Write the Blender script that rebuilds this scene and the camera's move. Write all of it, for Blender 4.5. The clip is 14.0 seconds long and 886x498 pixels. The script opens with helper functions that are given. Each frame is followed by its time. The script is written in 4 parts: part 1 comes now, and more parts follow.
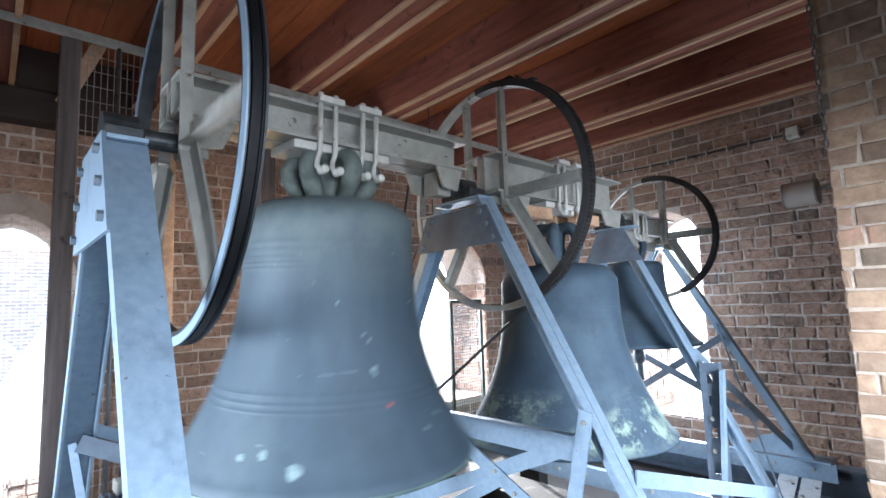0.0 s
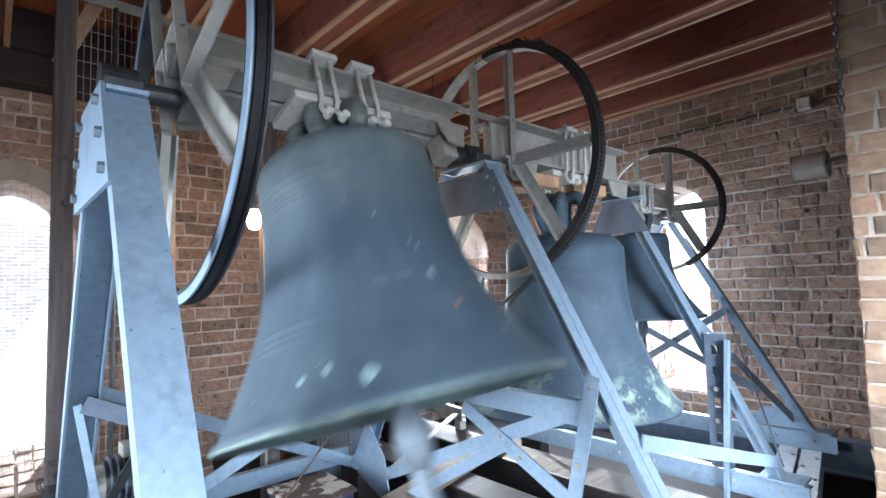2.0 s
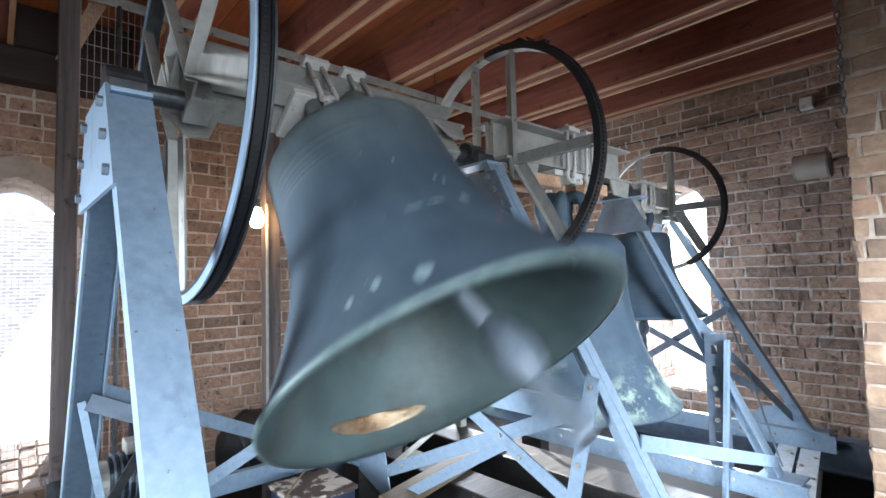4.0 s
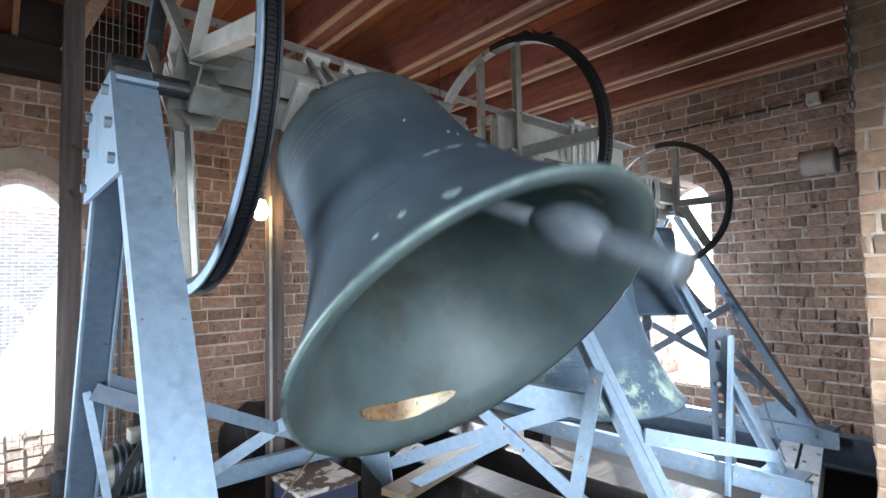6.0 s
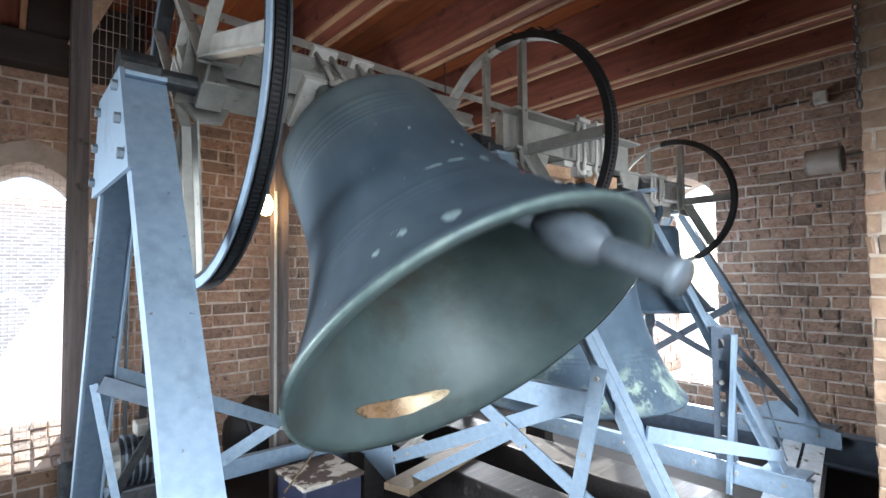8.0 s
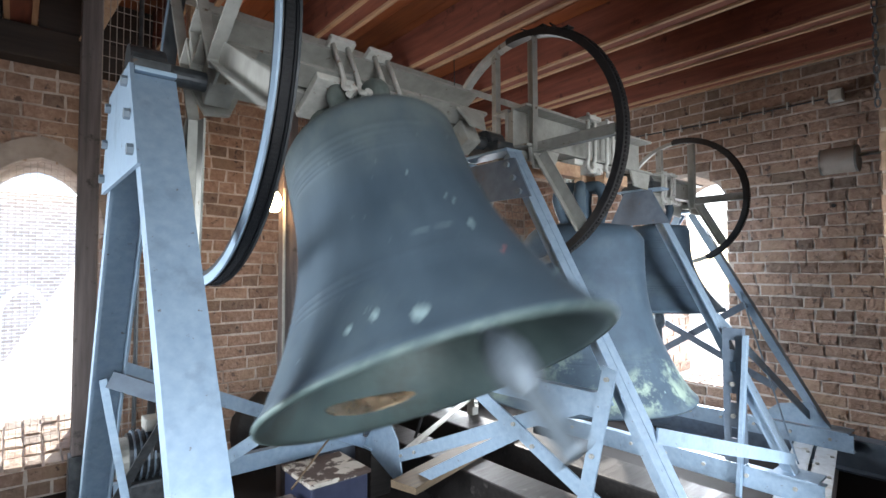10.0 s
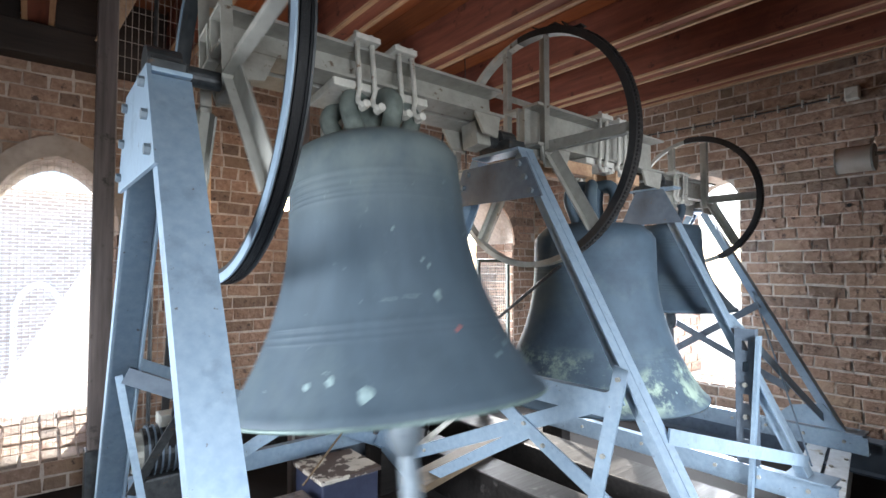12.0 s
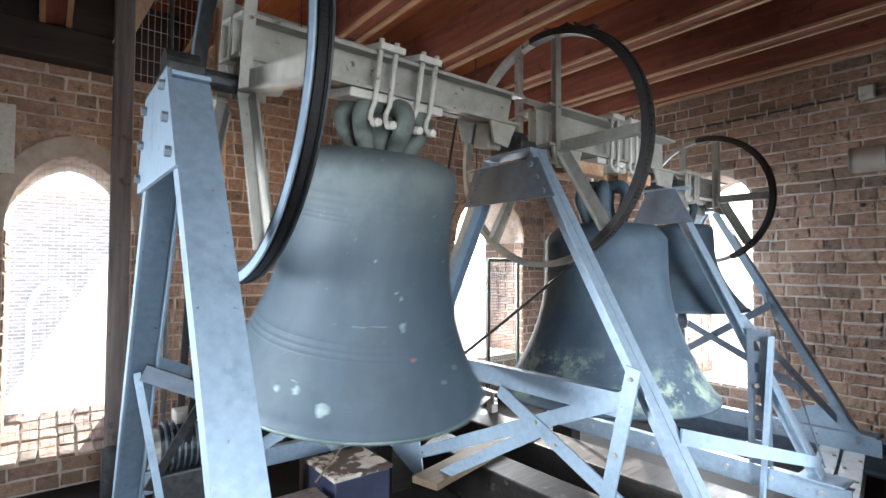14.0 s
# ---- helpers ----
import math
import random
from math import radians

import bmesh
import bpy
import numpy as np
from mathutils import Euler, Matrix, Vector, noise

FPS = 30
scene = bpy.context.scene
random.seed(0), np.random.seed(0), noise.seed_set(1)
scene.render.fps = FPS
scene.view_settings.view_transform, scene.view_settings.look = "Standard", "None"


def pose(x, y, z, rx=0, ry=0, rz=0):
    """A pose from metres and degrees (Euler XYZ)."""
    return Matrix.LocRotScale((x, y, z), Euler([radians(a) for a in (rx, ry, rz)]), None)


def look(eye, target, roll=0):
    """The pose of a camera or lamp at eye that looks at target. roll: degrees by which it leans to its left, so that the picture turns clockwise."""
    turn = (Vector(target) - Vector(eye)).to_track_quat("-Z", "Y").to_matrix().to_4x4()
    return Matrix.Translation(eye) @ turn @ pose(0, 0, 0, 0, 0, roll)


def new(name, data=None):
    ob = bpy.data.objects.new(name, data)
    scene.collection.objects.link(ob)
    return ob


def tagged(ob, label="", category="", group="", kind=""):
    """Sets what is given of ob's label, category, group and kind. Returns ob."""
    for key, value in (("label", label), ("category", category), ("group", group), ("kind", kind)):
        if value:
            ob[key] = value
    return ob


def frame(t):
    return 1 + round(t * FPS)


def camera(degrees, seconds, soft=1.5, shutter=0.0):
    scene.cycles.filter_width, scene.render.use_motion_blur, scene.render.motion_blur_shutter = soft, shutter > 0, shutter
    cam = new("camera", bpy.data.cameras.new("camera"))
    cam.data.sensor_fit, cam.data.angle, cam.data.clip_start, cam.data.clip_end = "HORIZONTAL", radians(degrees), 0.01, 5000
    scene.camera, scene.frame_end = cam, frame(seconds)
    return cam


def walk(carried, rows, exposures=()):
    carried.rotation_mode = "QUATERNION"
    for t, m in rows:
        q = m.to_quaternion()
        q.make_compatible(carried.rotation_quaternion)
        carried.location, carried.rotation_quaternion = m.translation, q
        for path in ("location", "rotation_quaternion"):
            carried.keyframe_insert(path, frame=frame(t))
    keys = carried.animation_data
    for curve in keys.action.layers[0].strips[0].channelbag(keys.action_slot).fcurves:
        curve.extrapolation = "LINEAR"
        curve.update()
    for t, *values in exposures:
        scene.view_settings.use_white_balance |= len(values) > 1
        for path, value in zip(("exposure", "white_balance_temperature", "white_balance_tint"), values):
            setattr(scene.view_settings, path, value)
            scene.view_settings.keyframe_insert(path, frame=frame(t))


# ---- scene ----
LENS = 82.12
ZB = 1.9          # height of the bell bearings over the floor
cam = camera(LENS, 14.0, shutter=0.5)


def view(x, y, z, heading, rise, roll):
    """A camera pose from a place, a heading from +x towards +y, a rise and a roll, in degrees."""
    h, r = radians(heading), radians(rise)
    way = Vector((math.cos(h) * math.cos(r), math.sin(h) * math.cos(r), math.sin(r)))
    return look(Vector((x, y, z)), Vector((x, y, z)) + way, roll)


PATH = [
    (0.0, -0.262, -1.700, 1.366, 48.15, 6.35, -2.14),
    (0.5, -0.258, -1.700, 1.370, 48.19, 5.80, -2.07),
    (1.0, -0.258, -1.665, 1.335, 48.07, 5.45, -1.92),
    (1.5, -0.254, -1.652, 1.315, 48.07, 4.59, -1.81),
    (2.0, -0.258, -1.657, 1.314, 48.27, 3.99, -1.77),
    (2.5, -0.245, -1.661, 1.334, 48.42, 3.74, -1.67),
    (3.0, -0.260, -1.669, 1.332, 48.36, 3.73, -1.64),
    (5.5, -0.267, -1.658, 1.322, 48.68, 3.17, -1.19),
    (6.0, -0.268, -1.657, 1.318, 48.73, 3.06, -1.13),
    (6.5, -0.266, -1.652, 1.323, 48.81, 2.78, -0.99),
    (7.0, -0.277, -1.658, 1.320, 48.80, 2.78, -0.90),
    (7.5, -0.279, -1.656, 1.324, 48.90, 2.61, -0.77),
    (8.0, -0.278, -1.658, 1.321, 49.07, 2.60, -0.63),
    (10.5, -0.273, -1.644, 1.325, 50.11, 2.27, -0.15),
    (11.0, -0.285, -1.646, 1.326, 50.29, 2.24, -0.10),
    (11.5, -0.291, -1.646, 1.324, 50.52, 2.22, -0.00),
    (12.0, -0.283, -1.643, 1.327, 50.92, 2.13, 0.04),
    (12.5, -0.294, -1.646, 1.326, 51.08, 2.11, 0.10),
    (13.0, -0.298, -1.641, 1.328, 51.28, 2.04, 0.16),
    (13.5, -0.302, -1.646, 1.328, 51.61, 2.04, 0.15),
    (14.0, -0.305, -1.644, 1.331, 51.84, 2.00, 0.17),
]
walk(cam, [(t, view(*v)) for t, *v in PATH], exposures=[(0.0, 2.97, 5950, 10), (3.0, 2.95, 6050, 10), (6.0, 2.86, 6250, 10), (7.5, 2.86, 6350, 10), (11.5, 2.82, 6550, 10), (13.0, 2.82, 6550, 10), (14.0, 2.88, 6600, 10)])

# ---- light ----
world = bpy.data.worlds.new("sky")
scene.world = world
world.use_nodes = True
wn = world.node_tree.nodes
sky = wn.new("ShaderNodeTexSky")
sky.sky_type = "NISHITA"
sky.sun_disc = False
sky.sun_elevation = radians(28.7)
sky.sun_rotation = radians(24.6)
wn["Background"].inputs["Strength"].default_value = 0.13
world.node_tree.links.new(sky.outputs["Color"], wn["Background"].inputs["Color"])

SUN_WAY = Vector((-0.38, -0.83, -0.5))
sun = new("sun", bpy.data.lights.new("sun", "SUN"))
sun.data.energy, sun.data.angle, sun.data.color = 4.0, radians(0.5), (1.0, 0.95, 0.87)
sun.matrix_world = look((9, 12, 8), Vector((9, 12, 8)) + SUN_WAY)


def daylight(name, place, target, w, h, power):
    """An area lamp in a window's opening, for the light of the sky."""
    d = bpy.data.lights.new(name, "AREA")
    d.shape, d.size, d.size_y, d.energy, d.color, d.spread = "RECTANGLE", w, h, power, (0.88, 0.935, 1.0), radians(96)
    ob = new(name, d)
    ob.matrix_world = look(place, target)
    return ob


daylight("window_light_back_east", (3.34, 2.62, ZB - 0.75), (3.0, -0.5, ZB - 1.6), 0.85, 1.4, 16)
daylight("window_light_east", (4.6, 0.33, ZB - 0.65), (1.5, 0.3, ZB - 1.9), 0.55, 1.6, 11)
daylight("window_light_front_west", (-0.16, -2.45, ZB - 0.65), (0.75, 0.0, ZB - 1.5), 0.75, 1.5, 4.5)
daylight("window_light_front_east", (1.6, -2.45, ZB - 0.8), (3.0, -0.2, ZB - 1.6), 0.75, 1.2, 11)
daylight("window_light_west", (-1.55, 0.26, ZB - 0.95), (4.0, -0.5, ZB - 1.5), 0.75, 0.9, 6.5)


# ---- materials ----
def material(name, build):
    m = bpy.data.materials.new(name)
    m.use_nodes = True
    nt = m.node_tree
    build(nt, nt.nodes["Principled BSDF"])
    return m


def node(nt, kind, **settings):
    n = nt.nodes.new(kind)
    for k, v in settings.items():
        n.inputs[k.replace("_", " ")].default_value = v
    return n


def ramp(nt, fac, stops):
    r = nt.nodes.new("ShaderNodeValToRGB")
    el = r.color_ramp.elements
    while len(el) < len(stops):
        el.new(0.5)
    for e, (p, c) in zip(el, stops):
        e.position, e.color = p, (*c, 1) if len(c) == 3 else c
    nt.links.new(fac, r.inputs["Fac"])
    return r.outputs["Color"]


def grain(nt, scale, detail=6, rough=0.6, stretch=None, still=False):
    co = nt.nodes.new("ShaderNodeNewGeometry" if still else "ShaderNodeTexCoord")
    place = co.outputs["Position" if still else "Object"]
    n = node(nt, "ShaderNodeTexNoise", Scale=scale, Detail=detail, Roughness=rough)
    if stretch:
        mp = nt.nodes.new("ShaderNodeMapping")
        mp.inputs["Scale"].default_value = stretch
        nt.links.new(place, mp.inputs["Vector"])
        nt.links.new(mp.outputs["Vector"], n.inputs["Vector"])
    else:
        nt.links.new(place, n.inputs["Vector"])
    return n.outputs["Fac"]


def mixed(nt, fac, a, b, mode="MIX"):
    m = nt.nodes.new("ShaderNodeMix")
    m.data_type, m.blend_type = "RGBA", mode
    for s, v in ((m.inputs[0], fac), (m.inputs[6], a), (m.inputs[7], b)):
        if isinstance(v, (int, float)):
            s.default_value = v
        elif isinstance(v, tuple):
            s.default_value = (*v, 1)
        else:
            nt.links.new(v, s)
    return m.outputs[2]


def relief(nt, bsdf, fac, strength, distance=0.004):
    b = node(nt, "ShaderNodeBump", Strength=strength, Distance=distance)
    nt.links.new(fac, b.inputs["Height"])
    nt.links.new(b.outputs["Normal"], bsdf.inputs["Normal"])


def surface(name, stops, scale, stains=None, stain_scale=3, rough=(0.5, 0.8), metal=0.0, bump=0.2, depth=0.003, stretch=None, vary=0.0, island=0.0, still=False, flecks=None):
    """Colour by fine grain, broad stains over it, gloss and relief that follow the grain."""
    def build(nt, b):
        g = grain(nt, scale, stretch=stretch, still=still)
        col = ramp(nt, g, stops)
        if stains:
            lo, hi, c = stains
            s = grain(nt, stain_scale, 8, 0.65, still=still)
            col = mixed(nt, ramp(nt, s, [(lo, (0, 0, 0)), (hi, (1, 1, 1))]), col, c)
        if flecks:
            lo, hi, c, sc = flecks
            col = mixed(nt, ramp(nt, grain(nt, sc, 4, 0.7, still=still), [(lo, (0, 0, 0)), (hi, (1, 1, 1))]), col, c)
        if vary or island:
            src = nt.nodes.new("ShaderNodeNewGeometry").outputs["Random Per Island"] if island else nt.nodes.new("ShaderNodeObjectInfo").outputs["Random"]
            a = vary or island
            col = mixed(nt, 1.0, col, ramp(nt, src, [(0, (1 - a,) * 3), (0.5, (1, 1 - a * .2, 1 - a * .3)), (1, (1 + a * .3, 1 + a * .2, 1 + a * .1))]), "MULTIPLY")
        nt.links.new(col, b.inputs["Base Color"])
        mr = node(nt, "ShaderNodeMapRange", To_Min=rough[0], To_Max=rough[1])
        nt.links.new(g, mr.inputs["Value"])
        nt.links.new(mr.outputs["Result"], b.inputs["Roughness"])
        b.inputs["Metallic"].default_value = metal
        relief(nt, b, g, bump, depth)
    return material(name, build)


def pale_shoulder_bronze(nt, b):
    """Blue-grey bronze with faint runs down the flank, specks, and mottling paler towards the shoulder."""
    g = grain(nt, 14, stretch=(1, 1, 0.22))
    col = ramp(nt, g, [(0.3, (0.03, 0.05, 0.07)), (0.7, (0.046, 0.072, 0.097))])
    col = mixed(nt, ramp(nt, grain(nt, 3.5, 8, 0.65), [(0.55, (0, 0, 0)), (0.8, (0.8, 0.8, 0.8))]), col, (0.07, 0.1, 0.112))
    xyz = nt.nodes.new("ShaderNodeSeparateXYZ")
    nt.links.new(nt.nodes.new("ShaderNodeTexCoord").outputs["Object"], xyz.inputs[0])
    high = node(nt, "ShaderNodeMapRange", From_Min=-0.5, From_Max=-0.16)
    nt.links.new(xyz.outputs["Z"], high.inputs["Value"])
    shoulder_pale = mixed(nt, 1.0, ramp(nt, high.outputs["Result"], [(0, (0, 0, 0)), (1, (0.85, 0.85, 0.85))]), ramp(nt, grain(nt, 7, 8, 0.7), [(0.3, (0.35, 0.35, 0.35)), (0.6, (1, 1, 1))]), "MULTIPLY")
    col = mixed(nt, shoulder_pale, col, (0.12, 0.15, 0.15))
    col = mixed(nt, ramp(nt, grain(nt, 26, 4, 0.7), [(0.67, (0, 0, 0)), (0.75, (1, 1, 1))]), col, (0.2, 0.27, 0.28))
    nt.links.new(col, b.inputs["Base Color"])
    mr = node(nt, "ShaderNodeMapRange", To_Min=0.6, To_Max=0.78)
    nt.links.new(g, mr.inputs["Value"])
    nt.links.new(mr.outputs["Result"], b.inputs["Roughness"])
    b.inputs["Metallic"].default_value = 0.1
    relief(nt, b, grain(nt, 9, 8, 0.65), 0.16, 0.003)


BRONZE = material("weathered_bronze", pale_shoulder_bronze)


def patinated(nt, b):
    """Dark bronze, with blotches of pale green corrosion low on the flank."""
    g = grain(nt, 9)
    col = ramp(nt, g, [(0.3, (0.019, 0.036, 0.056)), (0.7, (0.033, 0.057, 0.082))])
    col = mixed(nt, ramp(nt, grain(nt, 2.4, 8), [(0.55, (0, 0, 0)), (0.8, (1, 1, 1))]), col, (0.075, 0.1, 0.105))
    co = nt.nodes.new("ShaderNodeTexCoord")
    xyz = nt.nodes.new("ShaderNodeSeparateXYZ")
    nt.links.new(co.outputs["Object"], xyz.inputs[0])
    band = ramp(nt, node(nt, "ShaderNodeMapRange", From_Min=-1.235, From_Max=-0.6).outputs["Result"], [(0, (0.0,) * 3), (0.08, (0.9,) * 3), (0.3, (0.75,) * 3), (0.45, (0,) * 3)])
    nt.links.new(xyz.outputs["Z"], nt.nodes["Map Range"].inputs["Value"])
    blot = ramp(nt, grain(nt, 7.0, 10, 0.72), [(0.47, (0, 0, 0)), (0.57, (1, 1, 1))])
    broad = ramp(nt, grain(nt, 2.0, 3), [(0.4, (0, 0, 0)), (0.54, (1, 1, 1))])
    fac = mixed(nt, 1.0, mixed(nt, 1.0, band, blot, "MULTIPLY"), broad, "MULTIPLY")
    col = mixed(nt, fac, col, (0.2, 0.265, 0.215))
    nt.links.new(col, b.inputs["Base Color"])
    b.inputs["Roughness"].default_value = 0.8
    b.inputs["Metallic"].default_value = 0.05
    relief(nt, b, g, 0.08, 0.002)


BRONZE_DARK = material("patinated_dark_bronze", patinated)
BRONZE_INSIDE = surface("pale_bronze_inside", [(0.3, (0.045, 0.07, 0.072)), (0.7, (0.086, 0.122, 0.12))], 5, (0.54, 0.7, (0.05, 0.052, 0.045)), 2.2, (0.42, 0.62), 0.15, 0.06, 0.002)
VERDIGRIS = surface("pale_verdigris", [(0.3, (0.075, 0.095, 0.09)), (0.7, (0.14, 0.165, 0.152))], 16, (0.5, 0.7, (0.04, 0.055, 0.05)), 7, (0.6, 0.8), 0.1, 0.2)
BLUE_STEEL = surface("galvanised_steel", [(0.3, (0.2, 0.283, 0.375)), (0.7, (0.26, 0.348, 0.44))], 40, (0.56, 0.75, (0.155, 0.21, 0.27)), 9, (0.38, 0.55), 0.4, 0.1, 0.001, flecks=(0.66, 0.72, (0.11, 0.1, 0.09), 28))
ZINC = surface("bright_zinc", [(0.3, (0.4, 0.44, 0.48)), (0.7, (0.55, 0.59, 0.63))], 24, (0.58, 0.68, (0.3, 0.27, 0.22)), 8, (0.35, 0.6), 0.3, 0.1, 0.001, flecks=(0.66, 0.72, (0.16, 0.11, 0.07), 18))
# Slate plates; also galvanised parts whose shade is put into the colour.
SLATE = surface("slate_plate_and_shaded_steel", [(0.3, (0.075, 0.1, 0.135)), (0.7, (0.12, 0.155, 0.2))], 20, (0.55, 0.75, (0.06, 0.07, 0.085)), 5, (0.45, 0.65), 0.25, 0.1, 0.001, flecks=(0.66, 0.72, (0.12, 0.085, 0.06), 24))
GREY_STEEL = surface("old_zinc_paint", [(0.3, (0.24, 0.24, 0.22)), (0.7, (0.35, 0.35, 0.325))], 18, (0.56, 0.8, (0.14, 0.145, 0.13)), 4, (0.5, 0.7), 0.25, 0.1, 0.001, flecks=(0.64, 0.7, (0.11, 0.075, 0.05), 22))
DARK_STEEL = surface("dark_oily_steel", [(0.3, (0.03, 0.035, 0.04)), (0.7, (0.075, 0.08, 0.085))], 30, None, 4, (0.3, 0.55), 0.6, 0.15, 0.001, flecks=(0.62, 0.7, (0.12, 0.08, 0.055), 25))
CHAIN = surface("greasy_black_chain", [(0.3, (0.012, 0.013, 0.015)), (0.7, (0.035, 0.037, 0.042))], 50, None, 4, (0.25, 0.45), 0.7, 0.2, 0.001)
RUBBER = surface("black_rope_tread", [(0.3, (0.006, 0.006, 0.007)), (0.7, (0.02, 0.02, 0.021))], 60, None, 4, (0.45, 0.7), 0.0, 0.4, 0.002)
ENAMEL = surface("dull_enamel", [(0.3, (0.44, 0.4, 0.35)), (0.7, (0.53, 0.49, 0.44))], 12, (0.55, 0.8, (0.24, 0.22, 0.19)), 5, (0.4, 0.55), 0.1, 0.05, 0.001)
WHITE_PAINT = surface("worn_white_paint", [(0.3, (0.38, 0.38, 0.35)), (0.7, (0.5, 0.5, 0.47))], 40, (0.58, 0.75, (0.24, 0.235, 0.21)), 9, (0.5, 0.7), 0.0, 0.1, 0.001, flecks=(0.63, 0.69, (0.2, 0.13, 0.09), 24))
JOIST_WOOD = surface("red_brown_timber", [(0.3, (0.11, 0.033, 0.022)), (0.55, (0.18, 0.057, 0.037)), (0.75, (0.24, 0.087, 0.054))], 5, (0.55, 0.8, (0.065, 0.021, 0.016)), 1.7, (0.6, 0.85), 0.0, 0.35, 0.004, (6, 0.5, 6), flecks=(0.6, 0.72, (0.035, 0.012, 0.01), 8))
BOARD_WOOD = surface("orange_pine_boards", [(0.3, (0.23, 0.07, 0.03)), (0.7, (0.38, 0.14, 0.06))], 5, (0.55, 0.75, (0.13, 0.04, 0.022)), 1.5, (0.5, 0.7), 0.0, 0.2, 0.002, (6, 0.5, 6), island=0.4)
PALE_EDGE = surface("pale_timber", [(0.3, (0.3, 0.18, 0.105)), (0.7, (0.46, 0.31, 0.2))], 6, (0.5, 0.75, (0.17, 0.085, 0.055)), 3, (0.6, 0.8), 0.0, 0.2, 0.002, (8, 0.5, 8))
PLANK_WOOD = surface("dusty_tan_plank", [(0.3, (0.06, 0.04, 0.022)), (0.7, (0.11, 0.078, 0.045))], 6, (0.5, 0.75, (0.11, 0.085, 0.07)), 3, (0.6, 0.8), 0.0, 0.25, 0.002, (0.5, 8, 8))
POST_WOOD = surface("dark_grey_timber", [(0.3, (0.05, 0.04, 0.038)), (0.7, (0.13, 0.105, 0.1))], 5, None, 3, (0.6, 0.85), 0.0, 0.35, 0.003, (8, 8, 0.5), flecks=(0.6, 0.7, (0.03, 0.024, 0.022), 12))
DARK_OAK = surface("near_black_oak", [(0.3, (0.012, 0.009, 0.008)), (0.7, (0.035, 0.026, 0.023))], 5, None, 3, (0.7, 0.9), 0.0, 0.4, 0.004, (0.6, 7, 7))
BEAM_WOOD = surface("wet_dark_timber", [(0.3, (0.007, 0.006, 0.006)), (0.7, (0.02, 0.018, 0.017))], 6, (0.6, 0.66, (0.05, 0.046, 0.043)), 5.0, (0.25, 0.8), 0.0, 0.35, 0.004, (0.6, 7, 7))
# Near-black base: the dark of the gaps between beams is in the colour.
FLOOR_DARK = surface("dusty_gap_dark_floor", [(0.3, (0.008, 0.007, 0.007)), (0.7, (0.022, 0.02, 0.02))], 5, (0.64, 0.74, (0.06, 0.055, 0.05)), 2.5, (0.6, 0.95), 0.0, 0.3)
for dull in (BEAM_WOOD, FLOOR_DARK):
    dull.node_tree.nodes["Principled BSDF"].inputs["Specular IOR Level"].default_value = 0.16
BRICK_STOPS = [(0.25, (0.19, 0.13, 0.1)), (0.45, (0.275, 0.19, 0.147)), (0.6, (0.34, 0.25, 0.198)), (0.75, (0.43, 0.345, 0.285))]
BRICK = surface("old_red_brick", BRICK_STOPS, 26, (0.5, 0.68, (0.3, 0.225, 0.165)), 2.2, (0.8, 0.95), 0.0, 1.0, 0.014, None, vary=0.45, still=True, flecks=(0.58, 0.66, (0.1, 0.075, 0.065), 16))
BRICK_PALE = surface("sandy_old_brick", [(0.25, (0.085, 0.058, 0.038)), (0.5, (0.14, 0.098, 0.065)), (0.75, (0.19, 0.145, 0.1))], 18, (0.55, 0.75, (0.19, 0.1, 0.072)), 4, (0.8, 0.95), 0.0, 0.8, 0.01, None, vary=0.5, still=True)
BRICK_MASS = surface("old_red_brick_mass", BRICK_STOPS, 26, (0.5, 0.68, (0.3, 0.225, 0.165)), 2.2, (0.8, 0.95), 0.0, 1.0, 0.014, None, island=0.4, still=True, flecks=(0.6, 0.66, (0.1, 0.075, 0.065), 16))
MORTAR = surface("lime_mortar", [(0.3, (0.4, 0.345, 0.3)), (0.7, (0.58, 0.52, 0.47))], 30, (0.5, 0.68, (0.2, 0.155, 0.125)), 1.3, (0.85, 0.95), 0.0, 0.9, 0.01, still=True)
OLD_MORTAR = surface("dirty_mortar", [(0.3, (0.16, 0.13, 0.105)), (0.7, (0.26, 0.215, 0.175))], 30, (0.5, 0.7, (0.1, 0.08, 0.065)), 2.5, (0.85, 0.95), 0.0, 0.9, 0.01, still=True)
# Paler than the wall's brick: sunlight on the sill is put into the colour.
SILL_BRICK = surface("sunlit_sill_brick", [(0.3, (0.34, 0.29, 0.25)), (0.7, (0.5, 0.45, 0.4))], 18, (0.55, 0.68, (0.22, 0.15, 0.12)), 7, (0.85, 0.95), 0.0, 1.0, 0.012, vary=0.5, still=True)
CONCRETE = surface("pale_dressed_stone", [(0.3, (0.26, 0.22, 0.19)), (0.7, (0.4, 0.35, 0.31))], 12, (0.55, 0.75, (0.3, 0.27, 0.24)), 3, (0.8, 0.95), 0.0, 0.3, 0.004)
WIRE = surface("rusty_wire", [(0.3, (0.22, 0.18, 0.16)), (0.7, (0.36, 0.31, 0.28))], 40, None, 4, (0.5, 0.7), 0.4, 0.1)
WIRE_GREEN = surface("dark_green_frame_paint", [(0.3, (0.02, 0.035, 0.03)), (0.7, (0.04, 0.06, 0.05))], 30, None, 4, (0.4, 0.6), 0.2, 0.1)
RED_PAINT = surface("red_mark", [(0.3, (0.3, 0.06, 0.05)), (0.7, (0.4, 0.1, 0.08))], 40)
PALE_SPOT = surface("pale_corrosion", [(0.3, (0.1, 0.15, 0.165)), (0.7, (0.19, 0.26, 0.27))], 30, None, 4, (0.7, 0.9))


